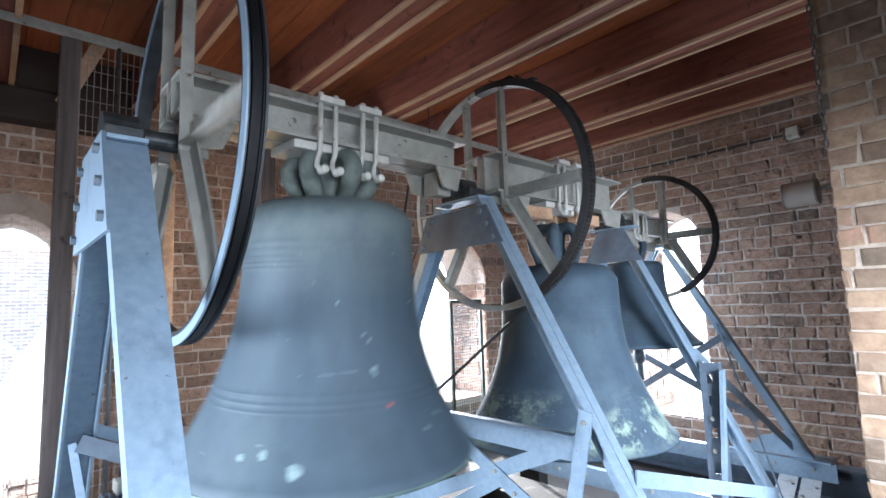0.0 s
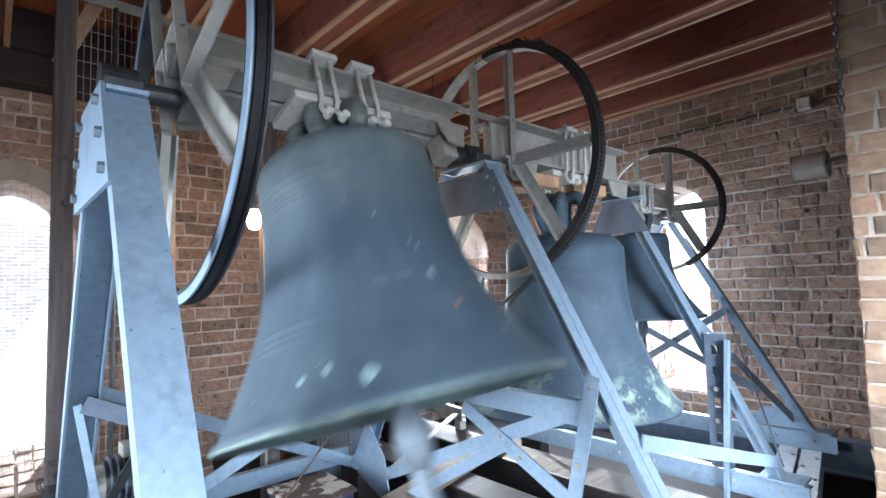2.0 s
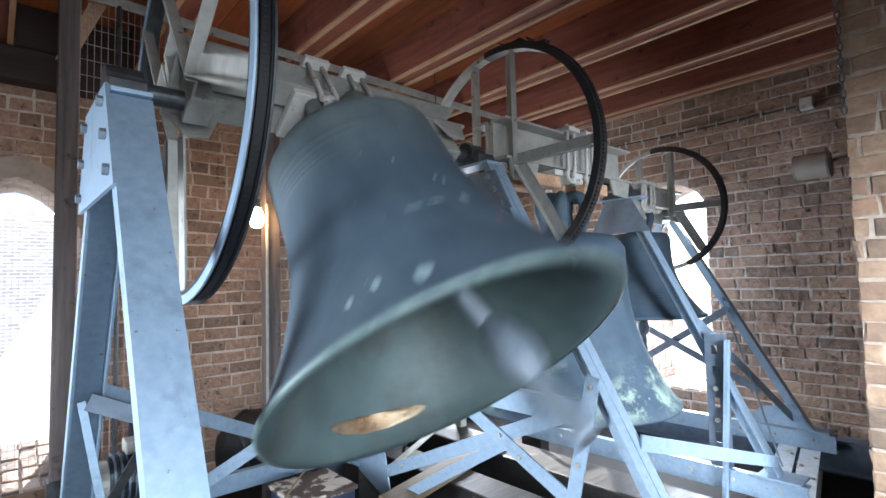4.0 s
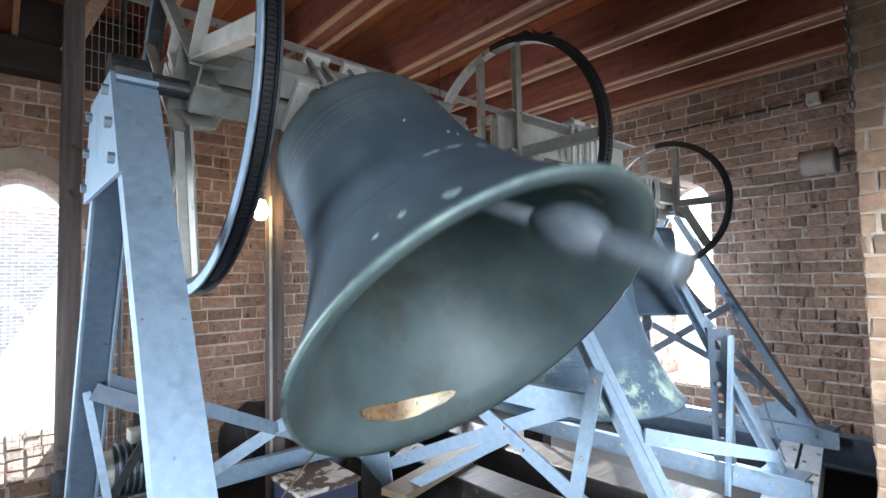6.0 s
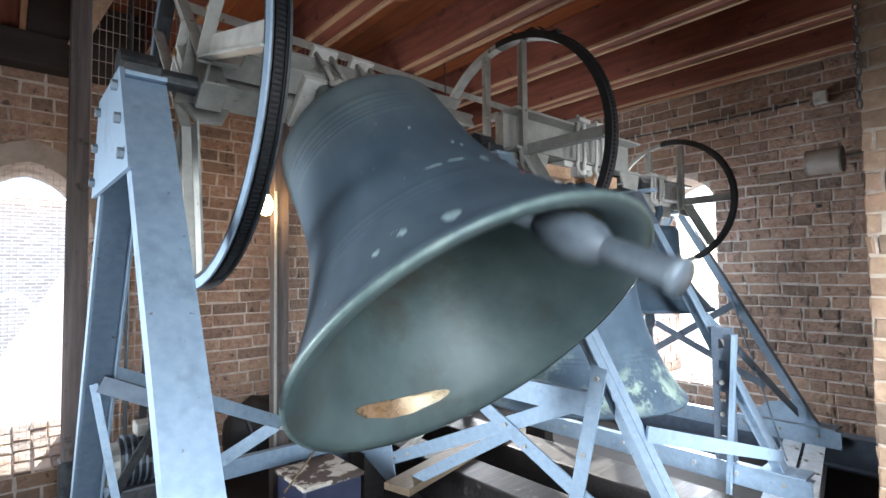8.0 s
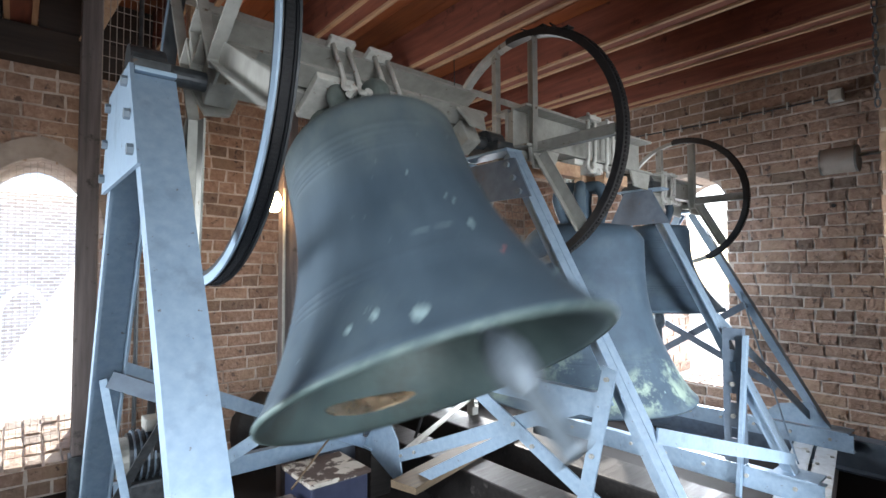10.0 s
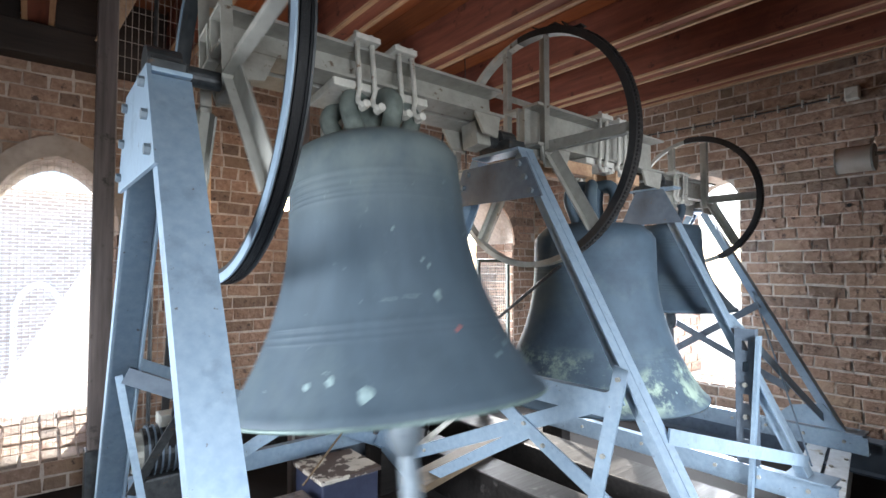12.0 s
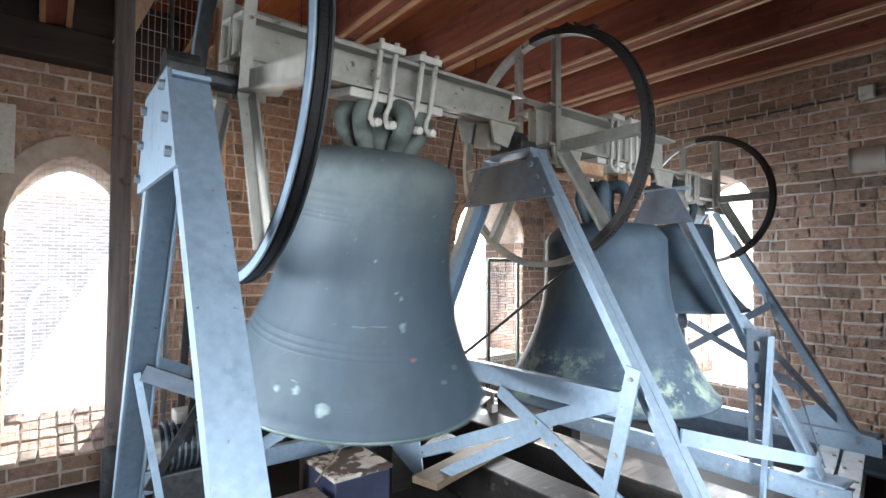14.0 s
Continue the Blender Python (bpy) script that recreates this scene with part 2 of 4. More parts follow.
LIP = surface("worn_green_lip", [(0.3, (0.055, 0.095, 0.095)), (0.7, (0.15, 0.2, 0.19))], 22, (0.5, 0.65, (0.06, 0.09, 0.1)), 9, (0.4, 0.6), 0.2, 0.2, 0.002)
POLISHED = surface("polished_bronze", [(0.3, (0.42, 0.31, 0.2)), (0.7, (0.66, 0.53, 0.38))], 20, (0.5, 0.65, (0.25, 0.19, 0.11)), 14, (0.2, 0.36), 1.0, 0.1, 0.001)
FORGED = surface("forged_blue_grey_iron", [(0.3, (0.09, 0.115, 0.14)), (0.7, (0.16, 0.195, 0.225))], 24, (0.55, 0.75, (0.08, 0.085, 0.09)), 6, (0.45, 0.65), 0.3, 0.15, 0.001)


def glow(nt, b):
    b.inputs["Base Color"].default_value = (1, 0.8, 0.5, 1)
    b.inputs["Emission Color"].default_value = (1.0, 0.62, 0.28, 1)
    b.inputs["Emission Strength"].default_value = 16


BULB = material("lit_bulb_glass", glow)


# ---- mesh helpers ----
def part(name, bm, mat, parent=None, label="", smooth=False):
    me = bpy.data.meshes.new(name)
    if smooth:
        for f in bm.faces:
            f.smooth = True
    bm.to_mesh(me)
    bm.free()
    me.materials.append(mat)
    ob = new(name, me)
    if parent is not None:
        ob.parent = parent
    if label:
        tagged(ob, label)
    return ob


def thing(name, label, category, group="", at=(0, 0, 0)):
    ob = tagged(new(name), label, category, group)
    ob.empty_display_size = 0.1
    ob.location = at
    return ob


def extrude(bm, outline, p, q, n):
    """A prism of that outline (a across, c along n) from p to q. n: roughly where the outline's c axis points."""
    p, q, n = Vector(p), Vector(q), Vector(n)
    d = (q - p).normalized()
    n = (n - d * n.dot(d)).normalized()
    a = d.cross(n)
    ends = [[bm.verts.new(e + a * s + n * c) for s, c in outline] for e in (p, q)]
    k = len(outline)
    for i in range(k):
        bm.faces.new((ends[0][i], ends[0][(i + 1) % k], ends[1][(i + 1) % k], ends[1][i]))
    bm.faces.new(ends[0][::-1])
    bm.faces.new(ends[1])
    return bm


def flat(w, t):
    return [(-w / 2, -t / 2), (w / 2, -t / 2), (w / 2, t / 2), (-w / 2, t / 2)]


def channel(w, h, t=0.008):
    """A U section: the web faces +c, the flanges run to -c."""
    return [(-w / 2, 0), (-w / 2, -h), (-w / 2 + t, -h), (-w / 2 + t, -t), (w / 2 - t, -t), (w / 2 - t, -h), (w / 2, -h), (w / 2, 0)]


def angle_iron(w, h, t=0.007):
    return [(0, 0), (0, -h), (t, -h), (t, -t), (w, -t), (w, 0)]


def joist_i(w, h, t=0.012):
    """An I section, its height along c."""
    return [(-w / 2, -h / 2), (w / 2, -h / 2), (w / 2, -h / 2 + t), (t / 2, -h / 2 + t * 1.5), (t / 2, h / 2 - t * 1.5), (w / 2, h / 2 - t),
            (w / 2, h / 2), (-w / 2, h / 2), (-w / 2, h / 2 - t), (-t / 2, h / 2 - t * 1.5), (-t / 2, -h / 2 + t * 1.5), (-w / 2, -h / 2 + t)]


def disc(r, k=12):
    return [(r * math.cos(2 * math.pi * i / k), r * math.sin(2 * math.pi * i / k)) for i in range(k)]


def bar(outline, p, q, n=(0, 0, 1)):
    bm = extrude(bmesh.new(), outline, p, q, n)
    bmesh.ops.recalc_face_normals(bm, faces=bm.faces)
    return bm


def block(lo, hi, bevel=0.0, bm=None):
    bm = bm or bmesh.new()
    lo, hi = Vector(lo), Vector(hi)
    made = bmesh.ops.create_cube(bm, size=1.0, matrix=Matrix.LocRotScale((lo + hi) / 2, None, hi - lo))
    if bevel:
        es = list({e for v in made["verts"] for e in v.link_edges})
        bmesh.ops.bevel(bm, geom=es, offset=bevel, segments=2, affect="EDGES", profile=0.5)
    return bm


def plate(points, n, t):
    """A flat plate of that outline, t thick along n."""
    bm = bmesh.new()
    n = Vector(n) * t
    a = [bm.verts.new(Vector(p)) for p in points]
    b = [bm.verts.new(Vector(p) + n) for p in points]
    k = len(a)
    bm.faces.new(a[::-1])
    bm.faces.new(b)
    for i in range(k):
        bm.faces.new((a[i], a[(i + 1) % k], b[(i + 1) % k], b[i]))
    bmesh.ops.recalc_face_normals(bm, faces=bm.faces)
    return bm


def lathe(profile, segs=64):
    """A turned body round z. profile: (radius, height) pairs, closed at its ends where the radius is 0."""
    bm = bmesh.new()
    rings = []
    for r, z in profile:
        if r <= 1e-6:
            rings.append([bm.verts.new((0, 0, z))])
        else:
            rings.append([bm.verts.new((r * math.cos(2 * math.pi * i / segs), r * math.sin(2 * math.pi * i / segs), z)) for i in range(segs)])
    for a, b in zip(rings, rings[1:]):
        for i in range(segs):
            j = (i + 1) % segs
            vs = [a[i % len(a)], a[j % len(a)], b[j % len(b)], b[i % len(b)]]
            vs = list(dict.fromkeys(vs))
            if len(vs) > 2:
                bm.faces.new(vs)
    bmesh.ops.recalc_face_normals(bm, faces=bm.faces)
    return bm


def hoop(section, segs=72, start=0.0, end=360.0):
    """A rim round the x axis. section: (radius, x) corners."""
    bm = bmesh.new()
    full = end - start >= 359.9
    k = segs if full else segs + 1
    rings = []
    for i in range(k):
        a = radians(start + (end - start) * i / segs)
        rings.append([bm.verts.new((x, r * math.cos(a), r * math.sin(a))) for r, x in section])
    m = len(section)
    for i in range(segs):
        a, b = rings[i], rings[(i + 1) % k]
        for j in range(m):
            bm.faces.new((a[j], a[(j + 1) % m], b[(j + 1) % m], b[j]))
    if not full:
        bm.faces.new(rings[0])
        bm.faces.new(rings[-1][::-1])
    bmesh.ops.recalc_face_normals(bm, faces=bm.faces)
    return bm


def tube(points, r, k=10, bm=None):
    """A round bar bent along the points."""
    bm = bm or bmesh.new()
    pts = [Vector(p) for p in points]
    rings = []
    ref = Vector((1, 0.13, 0.07)).normalized()
    for i, p in enumerate(pts):
        d = (pts[min(i + 1, len(pts) - 1)] - pts[max(i - 1, 0)]).normalized()
        a = d.cross(ref if abs(d.dot(ref)) < 0.95 else Vector((0, 1, 0))).normalized()
        b = d.cross(a)
        rings.append([bm.verts.new(p + (a * math.cos(2 * math.pi * j / k) + b * math.sin(2 * math.pi * j / k)) * r) for j in range(k)])
    for a, b in zip(rings, rings[1:]):
        for j in range(k):
            bm.faces.new((a[j], a[(j + 1) % k], b[(j + 1) % k], b[j]))
    bm.faces.new(rings[0][::-1])
    bm.faces.new(rings[-1])
    bmesh.ops.recalc_face_normals(bm, faces=bm.faces)
    return bm


def bolt(place, way, r=0.012, h=0.012):
    way = Vector(way).normalized()
    p = Vector(place)
    return extrude(bmesh.new(), disc(r, 6), p, p + way * h, (0.3, 0.2, 1) if abs(way.z) < 0.9 else (1, 0, 0))


# ---- the belfry's shell ----
X0, X1, Y0, Y1, ZC = -1.45, 4.18, -2.35, 2.2, ZB + 1.1
WALL = 0.6


def arch_points(c, half, sill, spring, rise, k=8):
    """A pointed arch's outline in a wall's plane: (across, height), from the lower left round to the lower right."""
    left = [(c - half, sill)]
    for i in range(k + 1):
        u = i / k
        left.append((c - half * math.cos(u * math.pi / 2) ** 0.94 if u < 1 else c, spring + rise * (math.sin(u * math.pi / 2) * 0.82 + 0.18 * u)))
    right = [(2 * c - a, z) for a, z in left[:-1]][::-1]
    return left + right


def wall(name, flatten, lo, hi, top, openings):
    """A wall with arched openings right through it. flatten(a, z, depth) gives the place."""
    bm = bmesh.new()

    def grid_face(pts, d, flip):
        vs = [bm.verts.new(flatten(a, z, d)) for a, z in pts]
        bm.faces.new(vs[::-1] if flip else vs)
    edges = [lo]
    for o in openings:
        edges += [o["c"] - o["half"], o["c"] + o["half"]]
    edges.append(hi)
    for d, flip in ((0, False), (WALL, True)):
        for i in range(0, len(edges), 2):
            grid_face([(edges[i], 0), (edges[i + 1], 0), (edges[i + 1], top), (edges[i], top)], d, flip)
        for o in openings:
            c, h = o["c"], o["half"]
            grid_face([(c - h, 0), (c + h, 0), (c + h, o["sill"]), (c - h, o["sill"])], d, flip)
            arc = arch_points(c, h, o["sill"], o["spring"], o["rise"])[1:-1]
            mid = len(arc) // 2
            for pts, corner in ((arc[:mid + 1], (c - h, top)), (arc[mid:], (c + h, top))):
                ring = [corner] + (pts + [(c, top)] if corner[0] < c else [(c, top)] + pts)
                for j in range(len(ring) - 2):
                    grid_face([ring[0], ring[j + 1], ring[j + 2]], d, flip)
    for o in openings:
        out = arch_points(o["c"], o["half"], o["sill"], o["spring"], o["rise"])
        for a, b in zip(out, out[1:] + out[:1]):
            vs = [bm.verts.new(flatten(*q)) for q in ((*a, 0), (*b, 0), (*b, WALL), (*a, WALL))]
            bm.faces.new(vs)
    bmesh.ops.remove_doubles(bm, verts=bm.verts, dist=0.0005)
    bmesh.ops.recalc_face_normals(bm, faces=bm.faces)
    ob = part(name, bm, MORTAR)
    return tagged(ob, "thick old red brick belfry wall with pale lime mortar", "wall", kind="structure")


WIN_BACK = [dict(c=-0.165, half=0.322, sill=ZB - 1.73, spring=ZB - 0.36, rise=0.46), dict(c=3.345, half=0.485, sill=ZB - 1.5, spring=ZB - 0.32, rise=0.52)]
WIN_EAST = [dict(c=0.33, half=0.3, sill=ZB - 1.55, spring=ZB - 0.04, rise=0.26)]
WIN_FRONT = [dict(c=c, half=0.4, sill=ZB - 1.42, spring=ZB - 0.05, rise=0.4) for c in (-0.16, 1.6)]
WIN_WEST = [dict(c=0.26, half=0.4, sill=ZB - 1.42, spring=ZB - 0.12, rise=0.4)]


def on_back(a, z, d):
    return (a, Y1 + d, z)


def on_east(a, z, d):
    return (X1 + d, a, z)


wall_back = wall("wall_north", on_back, X0 - WALL, X1 + WALL, ZC, WIN_BACK)
wall_east = wall("wall_east", on_east, Y0, Y1, ZC, WIN_EAST)
wall_front = wall("wall_south", lambda a, z, d: (a, Y0 - d, z), X0 - WALL, X1 + WALL, ZC, WIN_FRONT)
wall_west = wall("wall_west", lambda a, z, d: (X0 - d, a, z), Y0, Y1, ZC, WIN_WEST)

tagged(part("floor", block((X0 - WALL, Y0 - WALL, -0.3), (X1 + WALL, Y1 + WALL, 0.0)), FLOOR_DARK), "dusty boarded belfry floor, near-black for the dark gaps between beams", "floor", kind="structure")

ceil = bmesh.new()
yy = X0
while yy < X1:
    w = 0.16
    block((yy + 0.002, Y0, ZC), (yy + w - 0.002, Y1, ZC + 0.03), bm=ceil)
    yy += w
block((X0 - WALL, Y0 - WALL, ZC + 0.03), (X1 + WALL, Y1 + WALL, ZC + 0.15), bm=ceil)
tagged(part("ceiling", ceil, BOARD_WOOD), "orange-brown pine board ceiling above the joists", "ceiling", kind="structure")

JOISTS = [-1.0, -0.28, 0.46, 1.16, 1.88, 2.6, 3.25, 3.82]
for x in JOISTS:
    j = tagged(part("ceiling_joist", block((x - 0.075, Y0 + 0.01, ZB + 0.85), (x + 0.075, Y1 - 0.01, ZC - 0.003), 0.006), JOIST_WOOD), "dark red-brown timber ceiling joist", "joist", "ceiling joists", "structure")
    # Pale strips stand in for the light along the joist's lower edges.
    for s in (-1, 1):
        part("batten", block((x + s * 0.06 - 0.013, Y0 + 0.02, ZB + 0.835), (x + s * 0.06 + 0.013, Y1 - 0.02, ZB + 0.85)), PALE_EDGE, j, "pale strip standing in for light on the joist edge")

wall_plate = tagged(part("wall_plate_beam", block((X0 + 0.01, Y1 - 0.16, ZB + 0.64), (0.4, Y1 - 0.012, ZB + 0.83), 0.01), DARK_OAK), "nearly black old timber beam along the wall top", "beam", kind="structure")
# Boards added over the beam to keep the corner up to the ceiling dark.
for x0, x1 in ((X0 + 0.01, -1.08), (-0.92, -0.36), (-0.2, 0.38)):
    part("infill_board", block((x0, Y1 - 0.13, ZB + 0.834), (x1, Y1 - 0.1, ZC - 0.004)), DARK_OAK, wall_plate)
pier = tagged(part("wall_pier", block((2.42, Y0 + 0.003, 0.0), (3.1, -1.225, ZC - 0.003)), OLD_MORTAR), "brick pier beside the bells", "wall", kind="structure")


# ---- bells ----
def bell_radius(r, waist, u):
    """The outside radius of a bell, u of the way from shoulder to lip."""
    rs = waist * r
    return rs + (0.07 * u + 0.93 * max(0, (u - 0.18) / 0.82) ** 2.15) * (r - rs)


def bell_profile(r, z_crown, z_shoulder, z_lip, waist, inside=False):
    """Outside and inside of a bell, from the crown to the lip and back."""
    h = z_shoulder - z_lip
    rs = waist * r
    out = [(0.0, z_crown), (rs * 0.55, z_crown - 0.005), (rs * 0.8, z_crown - 0.02), (rs * 0.93, z_shoulder + 0.035), (rs, z_shoulder)]
    ridges = (0.12, 0.15, 0.18, 0.2, 0.22, 0.69, 0.715, 0.74)
    us = {round(0.03 * i, 3): 0.0 for i in range(1, 33)}
    for c in ridges:
        for d, lift in ((-0.005, 0.0), (-0.001, 0.0012), (0.001, 0.0012), (0.005, 0.0)):
            us[round(c + d, 4)] = lift
    for u in sorted(us):
        out.append((bell_radius(r, waist, u) + us[u], z_shoulder - h * u))
    out += [(r, z_lip + 0.012), (r * 0.995, z_lip)]
    t = 0.09 * r
    if not inside:
        return out + [(r * 0.96, z_lip)]
    if inside:
        out = [(r * 0.997, z_lip - 0.001), (r * 0.97, z_lip - 0.004)]
    out += [(r - t * 0.9, z_lip + 0.004)]
    for u in (0.93, 0.85, 0.75, 0.62, 0.48, 0.33, 0.18, 0.06):
        v = bell_radius(r, waist, u)
        out.append((v - t * (0.55 + 0.45 * u), z_shoulder - h * u))
    out += [(rs * 0.6, z_shoulder - 0.01), (0.0, z_shoulder)]
    return out


def canon(x, y, turn, z_top, z_bot, s):
    """One loop of a bell's crown."""
    m = Matrix.Rotation(turn, 4, "Z")
    h = z_top - z_bot
    pts = [m @ Vector(p) for p in ((0.095 * s, 0, -0.01), (0.1 * s, 0, 0.15 * h), (0.128 * s, 0, 0.5 * h), (0.138 * s, 0, 0.78 * h), (0.105 * s, 0, h + 0.005), (0.03 * s, 0, h + 0.01))]
    fine = []
    for a, b, c, d in zip([pts[0]] + pts, pts, pts[1:], pts[2:] + [pts[-1]]):
        for u in (0, 0.25, 0.5, 0.75):
            fine.append(0.5 * ((2 * b) + (c - a) * u + (2 * a - 5 * b + 4 * c - d) * u * u + (3 * b - a - 3 * c + d) * u ** 3))
    fine.append(pts[-1])
    return tube([Vector((x, y, z_bot - 0.01)) + p for p in fine], 0.031 * s, 12)


def crown(parent, x, z_top, z_bot, s, mat):
    for a in (0, 60, 120, 180, 240, 300):
        part("canon_loop", canon(x, 0, radians(a + 90), z_top, z_bot, s), mat, parent, smooth=True)
    part("crown_stem", lathe([(0, z_bot - 0.02), (0.07 * s, z_bot - 0.02), (0.05 * s, 0.5 * (z_top + z_bot)), (0.06 * s, z_top), (0, z_top)], 16), mat, parent, smooth=True).location = (x, 0, 0)


def girder(parent, x0, x1, z0, z1, y, mat):
    """A headstock of two channels, back to back with a gap between them."""
    for s in (-1, 1):
        part("girder_channel", bar(channel(z1 - z0, y - 0.014, 0.012), (x0, s * 0.014, (z0 + z1) / 2), (x1, s * 0.014, (z0 + z1) / 2), (0, -s, 0)), mat, parent)
    for i in range(5):
        x = x0 + 0.03 + (x1 - x0 - 0.06) * i / 4
        part("spacer_plate", block((x - 0.025, -0.0138, z0 + 0.02), (x + 0.025, 0.0138, z1 - 0.02)), mat, parent)


def strap_rod(parent, x, y, z_top, z_hook, mat):
    """A clamp rod with a hooked end."""
    s = 1 if y > 0 else -1
    part("hook_rod", tube([(x, y, z_top), (x, y, z_hook + 0.07), (x - 0.008, y - s * 0.004, z_hook + 0.04), (x - 0.018, y + s * 0.012, z_hook + 0.012), (x - 0.01, y + s * 0.03, z_hook - 0.006), (x + 0.006, y + s * 0.022, z_hook + 0.008)], 0.0095, 8), mat, parent, "pale painted hooked clamp rod", True)
    part("hook_tip", bar(disc(0.015, 8), (x + 0.004, y - s * 0.004, z_hook + 0.002), (x + 0.004, y + s * 0.034, z_hook + 0.002)), mat, parent)
    part("nut", bar(disc(0.02, 6), (x, y, z_top - 0.005), (x, y, z_top + 0.03)), DARK_STEEL, parent)


def clapper(parent, x, z0, z_end, s):
    c = new("clapper")
    c.parent = parent
    c.location = (x, 0, z0)
    L = z0 - z_end
    part("shaft", lathe([(0, 0.02), (0.022 * s, 0.0), (0.02 * s, -L * 0.72), (0, -L * 0.72)], 16), FORGED, c, smooth=True)
    part("ball", lathe([(0.02 * s, -L * 0.7), (0.045 * s, -L * 0.74), (0.058 * s, -L * 0.79), (0.058 * s, -L * 0.82), (0.05 * s, -L * 0.86), (0.03 * s, -L * 0.89)], 24), FORGED, c, smooth=True)
    part("tail", lathe([(0.03 * s, -L * 0.86), (0.034 * s, -L * 1.02), (0.04 * s, -L * 1.03), (0.04 * s, -L * 1.05), (0, -L * 1.05)], 20), FORGED, c, smooth=True)
    return c


def rope_wheel(parent, x, r, w, hub, lugs=1):
    wh = new("rope_wheel")
    wh.parent = parent
    wh.location = (x, 0, 0)
    k = 0.028 if lugs > 1 else 0.014
    part("rim", hoop([(r - k, -w / 2), (r - k, w / 2), (r + 0.012, w / 2), (r + 0.012, w / 2 - 0.006), (r - k + 0.006, w / 2 - 0.012), (r - k + 0.006, -w / 2 + 0.012), (r + 0.012, -w / 2 + 0.006), (r + 0.012, -w / 2)], 96), DARK_STEEL if lugs > 1 else GREY_STEEL, wh)
    if lugs > 1:
        part("tread", hoop([(r - 0.03, -w / 2 + 0.009), (r - 0.03, w / 2 - 0.009), (r + 0.001, w / 2 - 0.009), (r + 0.001, -w / 2 + 0.009)], 96, 84, 296), RUBBER, wh, "greasy black bed of the drive chain")
        part("side_band", hoop([(r - 0.013, -w / 2 - 0.003), (r - 0.013, -w / 2 + 0.002), (r + 0.014, -w / 2 + 0.002), (r + 0.014, -w / 2 - 0.003)], 96), BLUE_STEEL, wh, "pale blue galvanised side of the rim")
        link = bpy.data.meshes.new("chain_link")
        bm = block((-0.011, -0.0035, 0), (0.011, 0.0035, 0.009), 0.002)
        block((-0.0145, -0.0055, 0.002), (-0.011, 0.0055, 0.012), bm=bm)
        block((0.011, -0.0055, 0.002), (0.0145, 0.0055, 0.012), bm=bm)
        bm.to_mesh(link)
        bm.free()
        link.materials.append(CHAIN)
        for i in range(180):
            a = radians(86 + 208 * i / 179)
            ob = new("chain_link", link)
            ob.parent = wh
            ob.matrix_basis = Matrix.Rotation(a - math.pi / 2, 4, "X") @ Matrix.Translation((0, 0, r + 0.001))
    else:
        part("tread", hoop([(r - 0.016, -w / 2 - 0.003), (r - 0.016, w / 2 + 0.003), (r + 0.016, w / 2 + 0.003), (r + 0.016, -w / 2 - 0.003)], 96, 84, 246), RUBBER, wh, "worn black tread round the rim")
        for i in range(92):
            a = radians(86 + 158 * i / 91)
            bm = block((-0.012, -0.006, 0), (0.012, 0.006, 0.012), 0.002)
            bmesh.ops.transform(bm, matrix=Matrix.Rotation(a - math.pi / 2, 4, "X") @ Matrix.Translation((0, 0, r + 0.012)), verts=bm.verts)
            part("tread_lug", bm, RUBBER, wh)
    if lugs == 1 and r > 0.5:
        for a, tip in ((96, 25), (104, -20), (113, 30), (119, -28)):
            bm = block((-w / 2, -0.035, 0), (w / 2, 0.03, 0.006), 0.002)
            bmesh.ops.transform(bm, matrix=Matrix.Rotation(radians(a - 90), 4, "X") @ Matrix.Translation((0, 0, r + 0.018)) @ Matrix.Rotation(radians(tip), 4, "X"), verts=bm.verts)
            part("tread_flap", bm, RUBBER, wh, "loose curled flap of the worn tread")
    for y in (-hub, hub):
        z = math.sqrt(r * r - y * y) - 0.02
        part("spoke", bar(angle_iron(0.075 if lugs > 1 else 0.055, 0.035), (0, y, -0.06), (0, y, z), (1, 0, 0)), GREY_STEEL, wh)
    for s in (-1, 1):
        part("spoke", bar(angle_iron(0.07 if lugs > 1 else 0.055, 0.035), (0, s * hub, -0.03), (0, s * (r - 0.02), -0.03), (1, 0, 0)), GREY_STEEL, wh)
        a = radians(-50)
        part("spoke", bar(angle_iron(0.07 if lugs > 1 else 0.055, 0.035), (0, s * hub, -0.05), (0, s * (r - 0.02) * math.cos(a), (r - 0.02) * math.sin(a)), (1, 0, 0)), GREY_STEEL, wh)
    return wh


